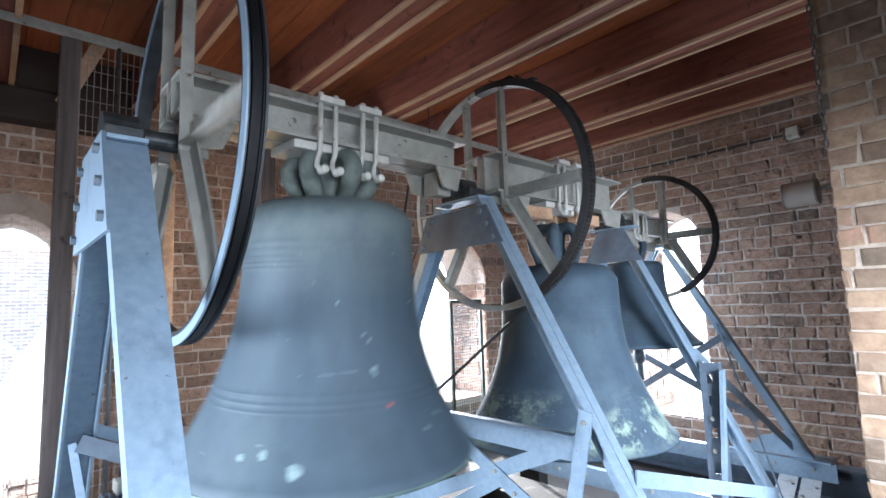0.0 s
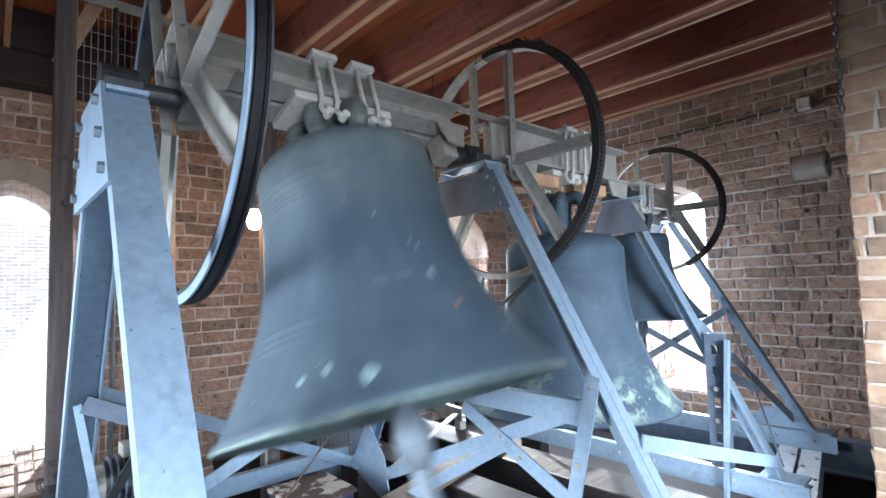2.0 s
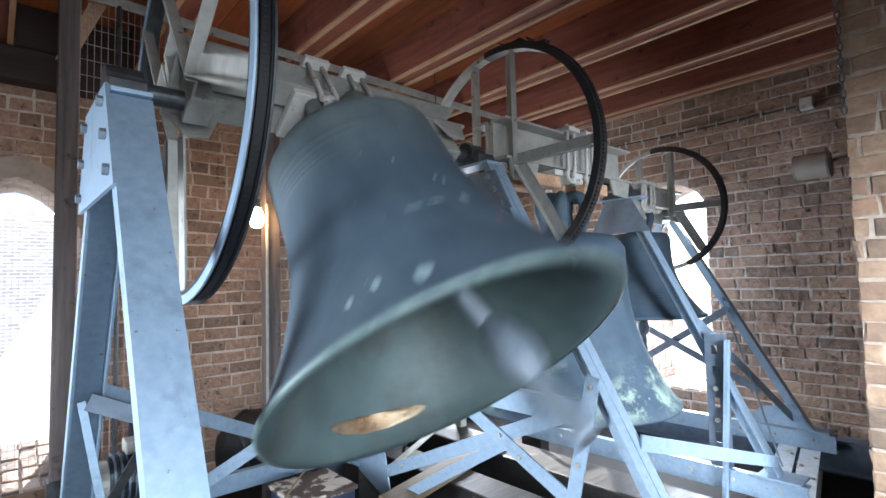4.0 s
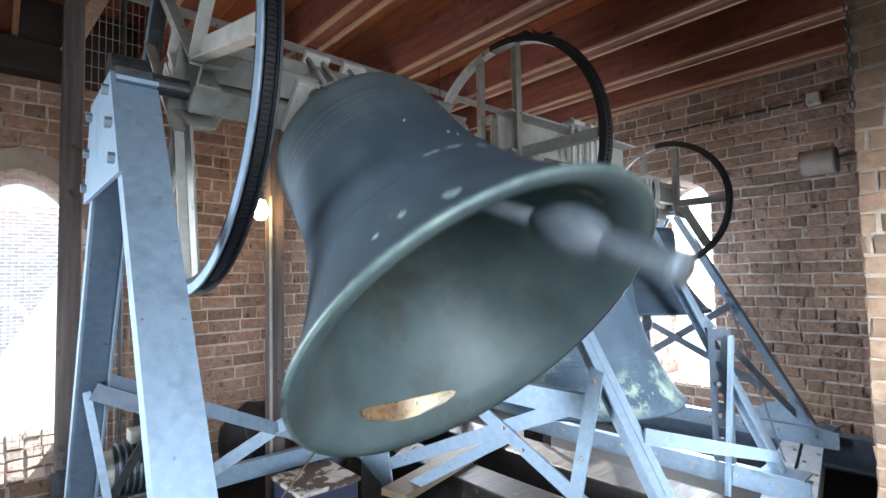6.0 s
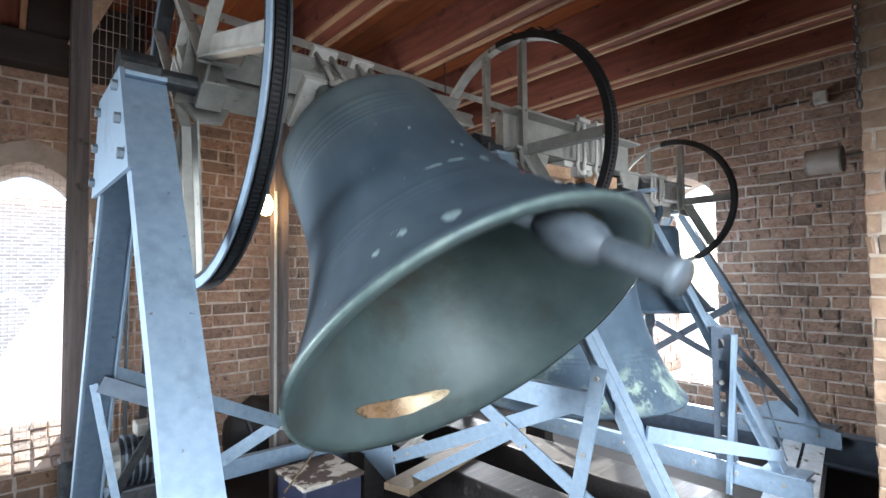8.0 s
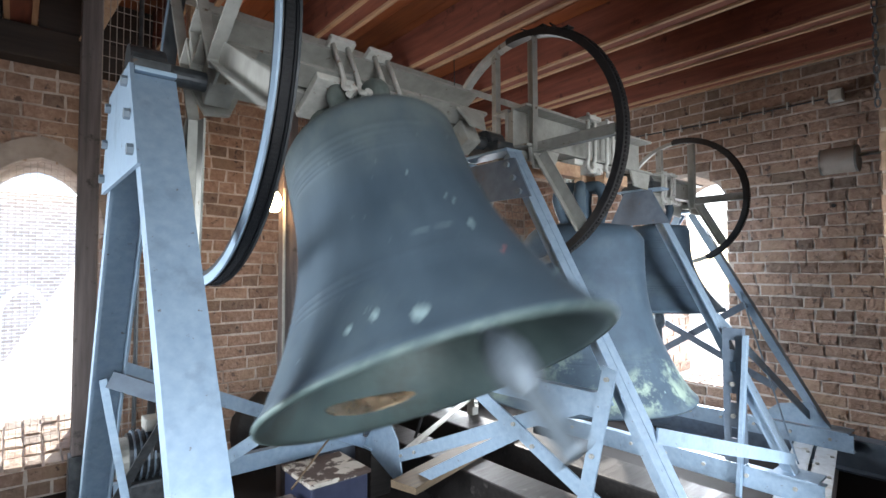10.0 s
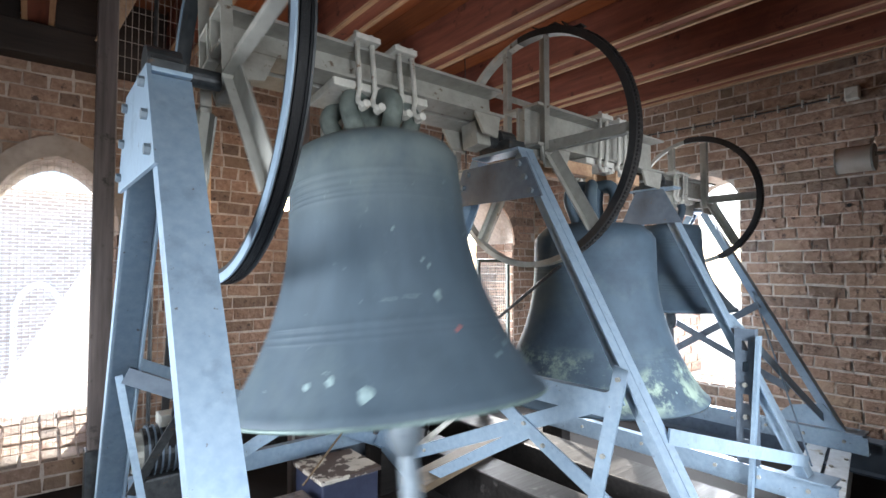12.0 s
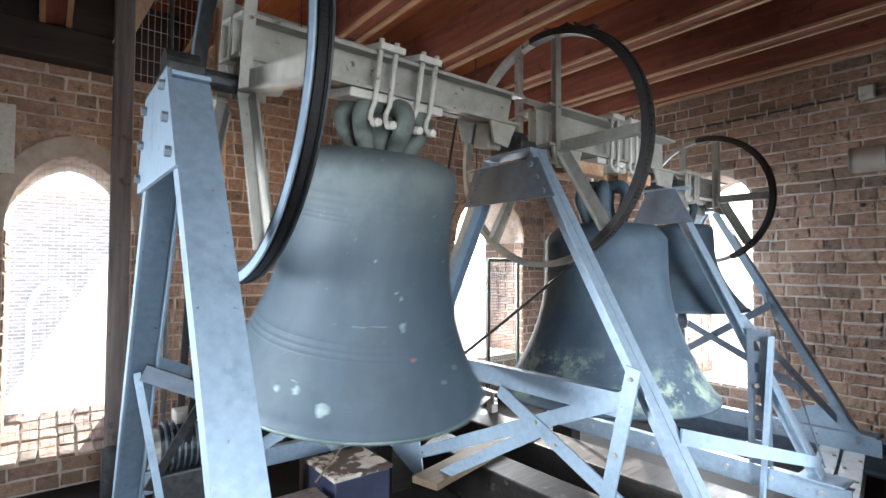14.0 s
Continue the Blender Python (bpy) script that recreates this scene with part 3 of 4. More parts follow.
def strike_mark(parent, xb, r, waist, zs, zl, turn):
    """The bright patch that the clapper has worn into a bell's inside."""
    bm = bmesh.new()
    rows = []
    for i in range(7):
        u = 0.885 + 0.0095 * i
        rad = bell_radius(r, waist, u) - 0.09 * r * (0.55 + 0.45 * u) - 0.004
        if u > 0.93:
            rad = (bell_radius(r, waist, 0.93) - 0.09 * r * 0.9685) + (r * 0.919 - bell_radius(r, waist, 0.93) + 0.09 * r * 0.9685) * (u - 0.93) / 0.07 - 0.004
        half = radians(25) * math.sqrt(max(0.02, 1 - ((i - 3) / 3.1) ** 2))
        rows.append([bm.verts.new((xb + rad * math.sin(half * k / 6), -rad * math.cos(half * k / 6), zs - (zs - zl) * u)) for k in range(-6, 7)])
    for a, b in zip(rows, rows[1:]):
        for k in range(12):
            bm.faces.new((a[k], a[k + 1], b[k + 1], b[k]))
    bmesh.ops.recalc_face_normals(bm, faces=bm.faces)
    bmesh.ops.rotate(bm, verts=bm.verts, cent=(xb, 0, 0), matrix=Matrix.Rotation(radians(turn), 3, "Z"))
    part("strike_mark", bm, POLISHED, parent, "bright golden patch worn by the clapper", True)


def bell_set(name, label, x0, x1, xb, r, z_crown, z_shoulder, z_lip, wheel_x, wheel_r, mat, s, axis=(0, 0), rods=0.08, waist=0.56, lift=0.0, wheel_w=0.062, tail=0.3):
    """A bell on its headstock, with its wheel; the origin lies on the bearing axis."""
    b = thing(name, label, "bell", "church bells", (0, axis[0], ZB + axis[1]))
    body = part("bell_body", lathe(bell_profile(r, z_crown, z_shoulder, z_lip, waist), 96), mat, b, smooth=True)
    body.location = (xb, 0, 0)
    part("inner_surface", lathe(bell_profile(r, z_crown, z_shoulder, z_lip, waist, True), 96), BRONZE_INSIDE, b, "paler green-grey inside of the bell", True).location = (xb, 0, 0)
    if lift:
        part("lip_ring", lathe([(r * 0.985, z_lip - 0.005), (r + 0.0015, z_lip - 0.0035), (r + 0.0025, z_lip + 0.003), (r + 0.0012, z_lip + 0.008), (r * 0.99, z_lip + 0.007)], 96), LIP, b, "worn pale green edge of the lip", True).location = (xb, 0, 0)
    for turn in (0, 180):
        strike_mark(b, xb, r, waist, z_shoulder, z_lip, turn)
    zt = lift - 0.02
    crown(b, xb, min(zt - 0.02, z_crown + 0.2), z_crown, s * (1.12 if lift else 1.0), VERDIGRIS if z_crown > -0.18 else mat)
    girder(b, x0 + 0.13, x1 - 0.08, lift, 0.2 * s, 0.11 * s, GREY_STEEL)
    part("packing_block", block((xb - 0.2 * s, -0.1 * s, lift - 0.035), (xb + 0.2 * s, 0.1 * s, lift - 0.004), 0.004), WHITE_PAINT, b, "pale painted packing block")
    for dx in (-rods - 0.035, -rods + 0.025, rods - 0.02, rods + 0.04):
        for y in (-0.125 * s, 0.125 * s):
            strap_rod(b, xb + dx * s, y, 0.24 * s, lift * 0.4 - 0.07 * s, WHITE_PAINT)
    for dx in (-rods, rods):
        part("clamp_plate", block((xb + dx * s - 0.05, -0.15 * s, 0.2 * s + 0.002), (xb + dx * s + 0.05, 0.15 * s, 0.225 * s), 0.003), WHITE_PAINT, b)
    for x, d in ((x0 + 0.13, 1), (x1 - 0.09, -1)):
        for y in (-0.112 * s, 0.1 * s):
            part("journal_bracket", plate([(x + d * 0.02, y, lift - 0.004), (x + d * (0.24 - lift), y, lift - 0.004), (x + d * (0.2 - lift), y, lift * 1.0 - 0.09), (x + d * 0.05, y, lift * 1.0 - 0.1)], (0, 1, 0), 0.012), GREY_STEEL, b)
        part("journal_housing", block((x + d * 0.07 - 0.04, -0.05 * s, -0.045), (x + d * 0.07 + 0.04, 0.05 * s, lift - 0.004), 0.006), GREY_STEEL, b)
        part("journal", bar(disc(0.03, 20), (x - d * 0.16, 0, 0), (x + d * 0.1, 0, 0)), DARK_STEEL, b)
    rope_wheel(b, wheel_x, wheel_r, wheel_w, 0.12, 2 if wheel_x < 1 else 1)
    return b, clapper(b, xb, z_shoulder - 0.06, z_lip - tail * s, s)


X_T = [0.0, 1.4, 2.77, 3.8]
bell_1, clapper_1 = bell_set("swinging_bell", "large swinging grey-green bronze bell with pale corrosion spots", X_T[0], X_T[1], 0.7, 0.535, -0.125, -0.205, -1.035, 0.168, 0.612, BRONZE, 1.0, waist=0.575, lift=0.07, wheel_w=0.048)
bell_2, clapper_2 = bell_set("hanging_bell", "still dark bronze bell with pale green patches", X_T[1], X_T[2], 2.115, 0.558, -0.33, -0.42, -1.235, 1.6, 0.558, BRONZE_DARK, 1.0, waist=0.568, wheel_w=0.046, tail=-0.02)
bell_3, clapper_3 = bell_set("small_bell", "smaller still dark bronze bell before the window", X_T[2], X_T[3], 3.15, 0.41, -0.19, -0.24, -0.77, 3.5, 0.45, BRONZE_DARK, 0.7, (0.1, -0.08), waist=0.5, wheel_w=0.024)


def patch(parent, xb, r, waist, zs, zl, turn, z, size, mat, name, seed, squash=1.0):
    """A thin uneven blot lying on a bell's outside. turn: degrees round the bell, 0 towards -y."""
    rng = random.Random(seed)
    bm = bmesh.new()
    k = 14
    wob = [rng.uniform(0.6, 1.15) for _ in range(k)]

    def at(a, zz, lift):
        rr = bell_radius(r, waist, (zs - zz) / (zs - zl)) + lift
        return (xb + rr * math.sin(a), -rr * math.cos(a), zz)
    rr = bell_radius(r, waist, (zs - z) / (zs - zl))
    mid = bm.verts.new(at(radians(turn), z, 0.0035))
    rings = []
    for f, lift in ((0.55, 0.003), (1.0, 0.0005)):
        rings.append([bm.verts.new(at(radians(turn) + f * size * wob[i] * math.cos(2 * math.pi * i / k) / rr, z + f * size * squash * wob[i] * math.sin(2 * math.pi * i / k), lift)) for i in range(k)])
    for i in range(k):
        j = (i + 1) % k
        bm.faces.new((mid, rings[0][i], rings[0][j]))
        bm.faces.new((rings[0][i], rings[1][i], rings[1][j], rings[0][j]))
    bmesh.ops.recalc_face_normals(bm, faces=bm.faces)
    part(name, bm, mat, parent, smooth=True)


B1 = (0.7, 0.535, 0.575, -0.205, -1.035)
for i, (turn, z, size, sq, mat, nm) in enumerate((
        (-40, -0.957, 0.022, 1.0, PALE_SPOT, "corrosion_patch"), (-7, -0.712, 0.011, 1.7, PALE_SPOT, "corrosion_patch"), (-2, -0.815, 0.008, 1.0, RED_PAINT, "paint_mark"),
        (-52, -0.92, 0.014, 1.0, PALE_SPOT, "corrosion_patch"), (-60, -0.93, 0.012, 1.1, PALE_SPOT, "corrosion_patch"), (-8, -0.62, 0.005, 1.6, PALE_SPOT, "corrosion_patch"),
        (-11, -0.6, 0.006, 1.0, PALE_SPOT, "corrosion_patch"), (14, -0.9, 0.009, 1.0, PALE_SPOT, "corrosion_patch"), (25, -0.87, 0.008, 1.3, PALE_SPOT, "corrosion_patch"),
        (-30, -0.715, 0.03, 0.06, PALE_SPOT, "scratch"), (-20, -0.71, 0.035, 0.05, PALE_SPOT, "scratch"), (-25, -0.5, 0.005, 1.5, PALE_SPOT, "corrosion_patch"), (30, -0.5, 0.005, 1.2, PALE_SPOT, "corrosion_patch"))):
    patch(bell_1, *B1, turn, z, size, mat, nm, i, sq)
B2 = (2.115, 0.558, 0.568, -0.42, -1.235)
rng = random.Random(5)
for i in range(8):
    turn = rng.choice((rng.gauss(2, 9), rng.gauss(-38, 9), rng.uniform(-70, 40)))
    patch(bell_2, *B2, turn, rng.uniform(-1.19, -1.03) - (0.02 if turn > -15 else -0.05), rng.uniform(0.003, 0.006) * (1.6 if turn > -15 else 1.0), PALE_SPOT, "corrosion_patch", 50 + i, rng.uniform(0.4, 1.2))


for x0, x1, y in ((1.72, 1.98, -0.09), (2.2, 2.44, -0.09), (1.72, 1.98, 0.05), (2.2, 2.44, 0.05)):
    part("timber_packer", block((x0, y, -0.1), (x1, y + 0.06, -0.037), 0.004), PALE_EDGE, bell_2, "brown timber packer under the girder")


# ---- steel trestles ----
def leg_y(z, top=0.15, lean=0.55):
    return top + lean * (-0.1 - z)


ZF = -1.62
ZF_FLOOR = -ZB - ZF   # how far the floor lies under the feet


def trestle(x, label, near, w=0.1, top=0.15, lean=0.55, z_top=-0.06, base=True, bearing=0.0, yc=0.0):
    t = thing("bell_trestle", label, "bell frame", "bell trestles", (x, 0, ZB))
    yt, yf = leg_y(z_top, top, lean), leg_y(ZF, top, lean)
    head, foot = (0, yc - yt, z_top), (0, yc - yf, ZF)
    if near == "channel":
        part("leg", bar(channel(w, 0.05), head, foot, (0, -1, 0)), BLUE_STEEL, t)
    else:
        for s in (-1, 1):
            part("leg", bar(flat(w / 2 - 0.003, 0.007), (s * w / 4, *head[1:]), (s * w / 4, *foot[1:]), (0, -1, 0)), BLUE_STEEL, t)
            part("leg", bar(flat(0.007, 0.06), (s * 0.006, head[1] + 0.03, head[2]), (s * 0.006, foot[1] + 0.03, foot[2]), (0, -1, 0)), BLUE_STEEL, t)
    part("leg", bar(channel(w, 0.05), (0, yc + yt, z_top), (0, yc + yf, ZF), (0, 1, 0)), BLUE_STEEL, t)
    for s in (-1, 1):
        part("foot_plate", block((-0.08, yc + s * yf - 0.1, ZF), (0.08, yc + s * yf + 0.1, ZF + 0.012), 0.002), BLUE_STEEL, t)
        if not base or s > 0:
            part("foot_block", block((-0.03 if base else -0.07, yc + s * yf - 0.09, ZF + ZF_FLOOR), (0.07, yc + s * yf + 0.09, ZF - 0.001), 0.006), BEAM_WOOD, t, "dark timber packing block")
    if base:
        part("base_beam", bar(channel(0.11, 0.05), (-0.05, yc - yf - 0.12, ZF - 0.057), (-0.05, yc + yf + 0.12, ZF - 0.057), (-1, 0, 0)), BLUE_STEEL, t)
        for i in range(8):
            part("bolt", bolt((-0.05, yc - yf + i * 0.22, ZF - 0.05), (-1, 0, 0), 0.011, 0.012), GREY_STEEL, t)
    if z_top < -0.2:
        part("head_post", bar(channel(0.1, 0.05), (0, 0, z_top - 0.1), (0, 0, bearing - 0.045), (-1, 0, 0)), BLUE_STEEL, t)
    zb = bearing
    part("saddle_plate", block((-0.05, yc - 0.15, zb - 0.058), (0.05, yc + 0.15, zb - 0.045), 0.002), BLUE_STEEL, t)
    part("bearing_block", block((-0.05, yc - 0.1, zb - 0.045), (0.05, yc + 0.1, zb), 0.006), DARK_STEEL, t, "dark greasy bearing block")
    part("bearing_cap", bar(disc(0.055, 16), (-0.045, yc, zb + 0.005), (0.045, yc, zb + 0.005)), DARK_STEEL, t)
    for s in (-1, 1):
        part("bearing_bolt", bar(disc(0.013, 6), (0, yc + s * 0.08, zb - 0.01), (0, yc + s * 0.08, zb + 0.035)), DARK_STEEL, t)
    return t


def gusset(t, x, z0, z1, mat=None):
    a, b = leg_y(z0) + 0.05, leg_y(z1) + 0.04
    part("gusset_plate", plate([(x, -a, z0), (x, a, z0), (x, b, z1), (x, -b, z1)], (-1, 0, 0), 0.01), mat or BLUE_STEEL, t)
    for s in (-1, 1):
        for i in range(3):
            z = z0 + (z1 - z0) * (0.15 + 0.35 * i)
            part("bolt", bolt((x - 0.01, s * leg_y(z), z), (-1, 0, 0), 0.014, 0.014), FORGED, t)


t1 = trestle(X_T[0], "pale blue galvanised steel trestle carrying the swinging bell", "channel", 0.105, base=False)
gusset(t1, -0.055, -0.05, -0.33)
t2 = trestle(X_T[1], "galvanised steel trestle between two bells", "pair", 0.1, 0.17, base=False)
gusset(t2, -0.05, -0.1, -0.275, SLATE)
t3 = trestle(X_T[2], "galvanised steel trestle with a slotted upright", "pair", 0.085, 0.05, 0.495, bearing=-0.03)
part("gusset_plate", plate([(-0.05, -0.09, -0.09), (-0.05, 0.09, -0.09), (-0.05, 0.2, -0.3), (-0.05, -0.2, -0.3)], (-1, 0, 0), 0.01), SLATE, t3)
t4 = trestle(X_T[3], "slender galvanised steel trestle by the brick wall", "channel", 0.06, 0.05, 0.56, -0.13, True, -0.08, 0.19)


def strap(t, p, q, w=0.06, n=(1, 0, 0), name="brace", th=0.008, mat=None):
    part(name, bar(flat(w, th), p, q, n), mat or BLUE_STEEL, t)


strap(t2, (-0.06, 0.72, -1.615), (-0.06, -0.64, -1.025))
strap(t2, (-0.072, 0.02, -1.125), (-0.072, -0.97, -1.59))
strap(t2, (-0.045, 0.62, -1.74), (-0.045, -0.2, -1.255), 0.05)
part("foot_gusset", plate([(-0.055, 1.0, -1.61), (-0.055, 0.6, -1.75), (-0.055, 0.66, -1.5), (-0.055, 0.8, -1.35)], (-1, 0, 0), 0.01), BLUE_STEEL, t2)
part("tie_channel", bar(channel(0.09, 0.04), (-0.05, 0.6, -1.07), (-0.05, -0.6, -1.07), (-1, 0, 0)), BLUE_STEEL, t2)
strap(t2, (-0.082, -0.655, -0.92), (-0.082, -0.495, ZF + 0.01), 0.055)
for p in ((-0.086, -0.645, -0.96), (-0.076, -0.2, -1.215), (-0.076, -0.3, -1.28), (-0.086, -0.58, -1.24), (-0.064, 0.5, -1.52), (-0.064, 0.62, -1.57), (-0.086, -0.53, -1.45)):
    part("bolt", bolt(p, (-1, 0, 0), 0.009, 0.012), GREY_STEEL, t2)
for i in range(4):
    part("bolt", bolt((0.02, -leg_y(-0.3 - 0.36 * i) - 0.002, -0.3 - 0.36 * i), (0, -1, -0.4), 0.009, 0.01), GREY_STEEL, t2)
# side struts from the second to the third trestle
strap(t2, (0.03, -0.76, -1.15), (1.36, -0.79, -1.54), 0.055, (0, -1, 0), "strut")
strap(t3, (-0.075, -0.605, -0.93), (-0.075, -0.548, -1.8), 0.036, (0, -1, 0), "upright", 0.02)
up = bmesh.new()
for y0, y1 in ((-0.577, -0.542), (-0.511, -0.476)):
    block((-0.052, y0, ZF + 0.002), (-0.044, y1, -0.9), bm=up)
block((-0.044, -0.577, ZF + 0.002), (-0.004, -0.569, -0.9), bm=up)
block((-0.044, -0.484, ZF + 0.002), (-0.004, -0.476, -0.9), bm=up)
cuts = [-0.9, -0.965, -1.015, -1.08, -1.13, -1.25, -1.3, -1.43, -1.49, ZF + 0.002]
for z1, z0 in zip(cuts[::2], cuts[1::2]):
    block((-0.052, -0.542, z0), (-0.044, -0.511, z1), bm=up)
# galvanised like its trestle; the slate colour stands in for shade
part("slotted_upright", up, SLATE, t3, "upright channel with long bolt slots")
for z in (-1.2, -1.37):
    part("bolt", bolt((-0.052, -0.527, z), (-1, 0, 0), 0.013, 0.014), GREY_STEEL, t3)
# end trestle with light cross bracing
# slate instead of galvanised steel: the braces' backlit shade as colour
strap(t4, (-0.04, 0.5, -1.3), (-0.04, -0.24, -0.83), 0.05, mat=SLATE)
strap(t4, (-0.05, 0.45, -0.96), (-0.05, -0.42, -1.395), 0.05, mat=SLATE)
strap(t4, (-1.0, -0.42, -0.85), (-0.03, -0.6, -1.55), 0.05, (0, -1, 0), "strut")
strap(t4, (-0.03, -0.2, -0.75), (-0.95, -0.78, -1.58), 0.03, (0, -1, 0), "strut")
part("gusset_plate", plate([(-0.03, -0.3, -1.61), (-0.03, -0.72, -1.61), (-0.03, -0.6, -1.46), (-0.03, -0.42, -1.5)], (-1, 0, 0), 0.008), BLUE_STEEL, t4)
# far braces between the first and second trestle
strap(t1, (0.03, 0.62, -0.94), (1.36, leg_y(-1.62) + 0.02, -1.61), 0.06, (0, -1, 0.3))
strap(t1, (0.3, 1.0, -1.61), (1.37, leg_y(-1.0) + 0.03, -1.0), 0.06, (0, -1, 0.3))
part("bolt", bolt((0.78, 0.8, -1.34), (0, -1, 0.3), 0.009, 0.012), GREY_STEEL, t1)
part("side_rail", bar(channel(0.09, 0.04), (0.08, 1.02, -1.56), (1.34, 1.02, -1.56), (0, -1, 0)), BLUE_STEEL, t1)
part("bracket_arm", bar(channel(0.06, 0.05), (0.0, 0.56, -0.97), (0.25, 0.52, -1.09), (0, -1, 0)), SLATE, t1)
part("strut", bar(flat(0.035, 0.008), (0.22, 0.55, -1.08), (0.06, 0.8, -1.5), (0, -1, 0)), DARK_STEEL, t1, "dark oily flat strut")
part("strut", bar(angle_iron(0.026, 0.026), (-0.005, 0.585, -0.97), (0.1, 0.5, ZF + 0.012), (0, -1, 0)), BLUE_STEEL, t1)
part("foot_gusset", plate([(-0.05, -leg_y(ZF) + 0.35, ZF + 0.012), (-0.05, -leg_y(ZF) - 0.04, ZF + 0.012), (-0.05, -leg_y(-1.3), -1.3)], (-1, 0, 0), 0.01), BLUE_STEEL, t1)
part("bolt", bolt((-0.06, -0.72, -1.3), (-1, 0, 0), 0.014, 0.02), WHITE_PAINT, t1)

# ---- beams and clutter on the floor ----
def timber(name, lo, hi, mat, label, cat="beam", group=""):
    return tagged(part(name, block(lo, hi, 0.012), mat), label, cat, group)


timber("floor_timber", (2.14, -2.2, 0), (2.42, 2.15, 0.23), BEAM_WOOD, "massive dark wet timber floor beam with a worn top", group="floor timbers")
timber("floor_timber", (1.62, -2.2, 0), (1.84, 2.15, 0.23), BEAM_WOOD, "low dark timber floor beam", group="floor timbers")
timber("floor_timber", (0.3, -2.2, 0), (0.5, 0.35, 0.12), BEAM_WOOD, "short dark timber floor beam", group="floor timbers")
plank = tagged(part("wood_plank", bar(flat(0.16, 0.035), (1.22, 0.44, 0.25), (2.3, 0.72, 0.25), (0, 0, 1)), PLANK_WOOD), "long pale tan timber plank lying on the beams", "plank")
fs = thing("floor_strut", "thin grey steel strut lying between the beams", "strut")
part("rail", bar(channel(0.09, 0.04), (2.47, 1.95, 0.35), (2.35, 1.12, 0.35), (-1, 0, 0)), GREY_STEEL, fs)
part("strap", bar(flat(0.04, 0.01), (1.48, 0.78, 0.28), (2.33, 1.16, 0.36), (0, 0, 1)), GREY_STEEL, fs)
for y in (1.2, 1.85):
    part("leg", block((2.38, y - 0.03, 0.229), (2.44, y + 0.03, 0.33), 0.003), GREY_STEEL, fs)
for y in (-0.792, -0.918):
    a, b = Vector((2.46, y - 0.015, 0.084)), Vector((3.85, y + 0.244, 0.084))
    ob = tagged(part("steel_beam", bar(joist_i(0.105, 0.166, 0.012), a, b), ZINC), "bright galvanised steel floor beam in a pair, spotted with rust", "steel beam", "paired floor beams")
    for i in range(7):
        p = a.lerp(b, 0.1 + 0.14 * i) + Vector((0.006, -0.033 if i % 2 else 0.033, 0.083))
        part("bolt", bolt(p, (0, 0, 1), 0.011, 0.01), GREY_STEEL, ob)
# the shade on this beam's side is painted in with slate
tagged(part("steel_beam", bar(joist_i(0.12, 0.22, 0.012), (3.95, -1.25, 0.11), (3.95, 1.9, 0.11)), SLATE), "drilled galvanised steel floor beam along the wall", "steel beam")
box = thing("painted_box", "dark blue painted wooden box with a peeled pale top", "box")
part("case", block((0.78, 0.54, 0), (1.08, 0.84, 0.33), 0.008), surface("dark_blue_paint", [(0.3, (0.012, 0.016, 0.035)), (0.7, (0.025, 0.03, 0.055))], 14, None, 3, (0.35, 0.5), 0, 0.1), box)
part("top_board", block((0.77, 0.53, 0.33), (1.09, 0.85, 0.35), 0.003), surface("peeled_pale_board", [(0.3, (0.26, 0.235, 0.2)), (0.7, (0.36, 0.33, 0.29))], 12, (0.5, 0.53, (0.04, 0.025, 0.02)), 7, (0.6, 0.8), 0, 0.2), box, "pale board with peeled dark patches")
timber("loose_board", (0.5, 0.42, 0.27), (0.74, 0.66, 0.29), POST_WOOD, "pale grey loose board", "board")
timber("board_support", (0.52, 0.44, 0), (0.72, 0.64, 0.27), BEAM_WOOD, "dark wooden block under a loose board", "block")
stick = tagged(part("thin_stick", bar(flat(0.008, 0.006), (0.72, 0.62, 0.32), (1.3, 0.78, 0.76), (0, 0, 1)), PLANK_WOOD), "thin pale wooden stick leaning on the frame", "stick")

mo = thing("electric_motor", "small oily grey electric motor with cooling ribs", "motor")
part("housing", bar(disc(0.095, 24), (0.1, 0.85, 0.55), (0.33, 0.85, 0.55)), DARK_STEEL, mo)
for i in range(9):
    part("cooling_rib", bar(disc(0.105, 24), (0.115 + 0.024 * i, 0.85, 0.55), (0.122 + 0.024 * i, 0.85, 0.55)), SLATE, mo)
part("end_cap", bar(disc(0.08, 20), (0.06, 0.85, 0.55), (0.1, 0.85, 0.55)), GREY_STEEL, mo)
part("terminal_box", block((0.16, 0.8, 0.65), (0.28, 0.9, 0.7), 0.005), GREY_STEEL, mo)
part("foot", block((0.1, 0.76, 0.0), (0.33, 0.95, 0.46), 0.01), DARK_STEEL, mo)
belt = thing("drive_belt", "black drive chain from the motor up to the bell wheel", "drive chain")
for k, (p, q) in enumerate((((0.18, 0.36, -0.55), (0.2, 0.78, -1.36)), ((0.18, 0.6, -0.22), (0.2, 0.94, -1.32)))):
    p, q = Vector(p) + Vector((0, 0, ZB)), Vector(q) + Vector((0, 0, ZB))
    part("strand", bar(flat(0.03, 0.012), p, q, (0, -1, 0)), RUBBER, belt)
part("sprocket", bar(disc(0.085, 24), (0.18, 0.86, 0.55), (0.22, 0.86, 0.55)), DARK_STEEL, belt)
bag = thing("black_bag", "slumped black canvas bag on the floor by the wall", "bag")
bm = bmesh.new()
bmesh.ops.create_icosphere(bm, subdivisions=4, radius=1.0)
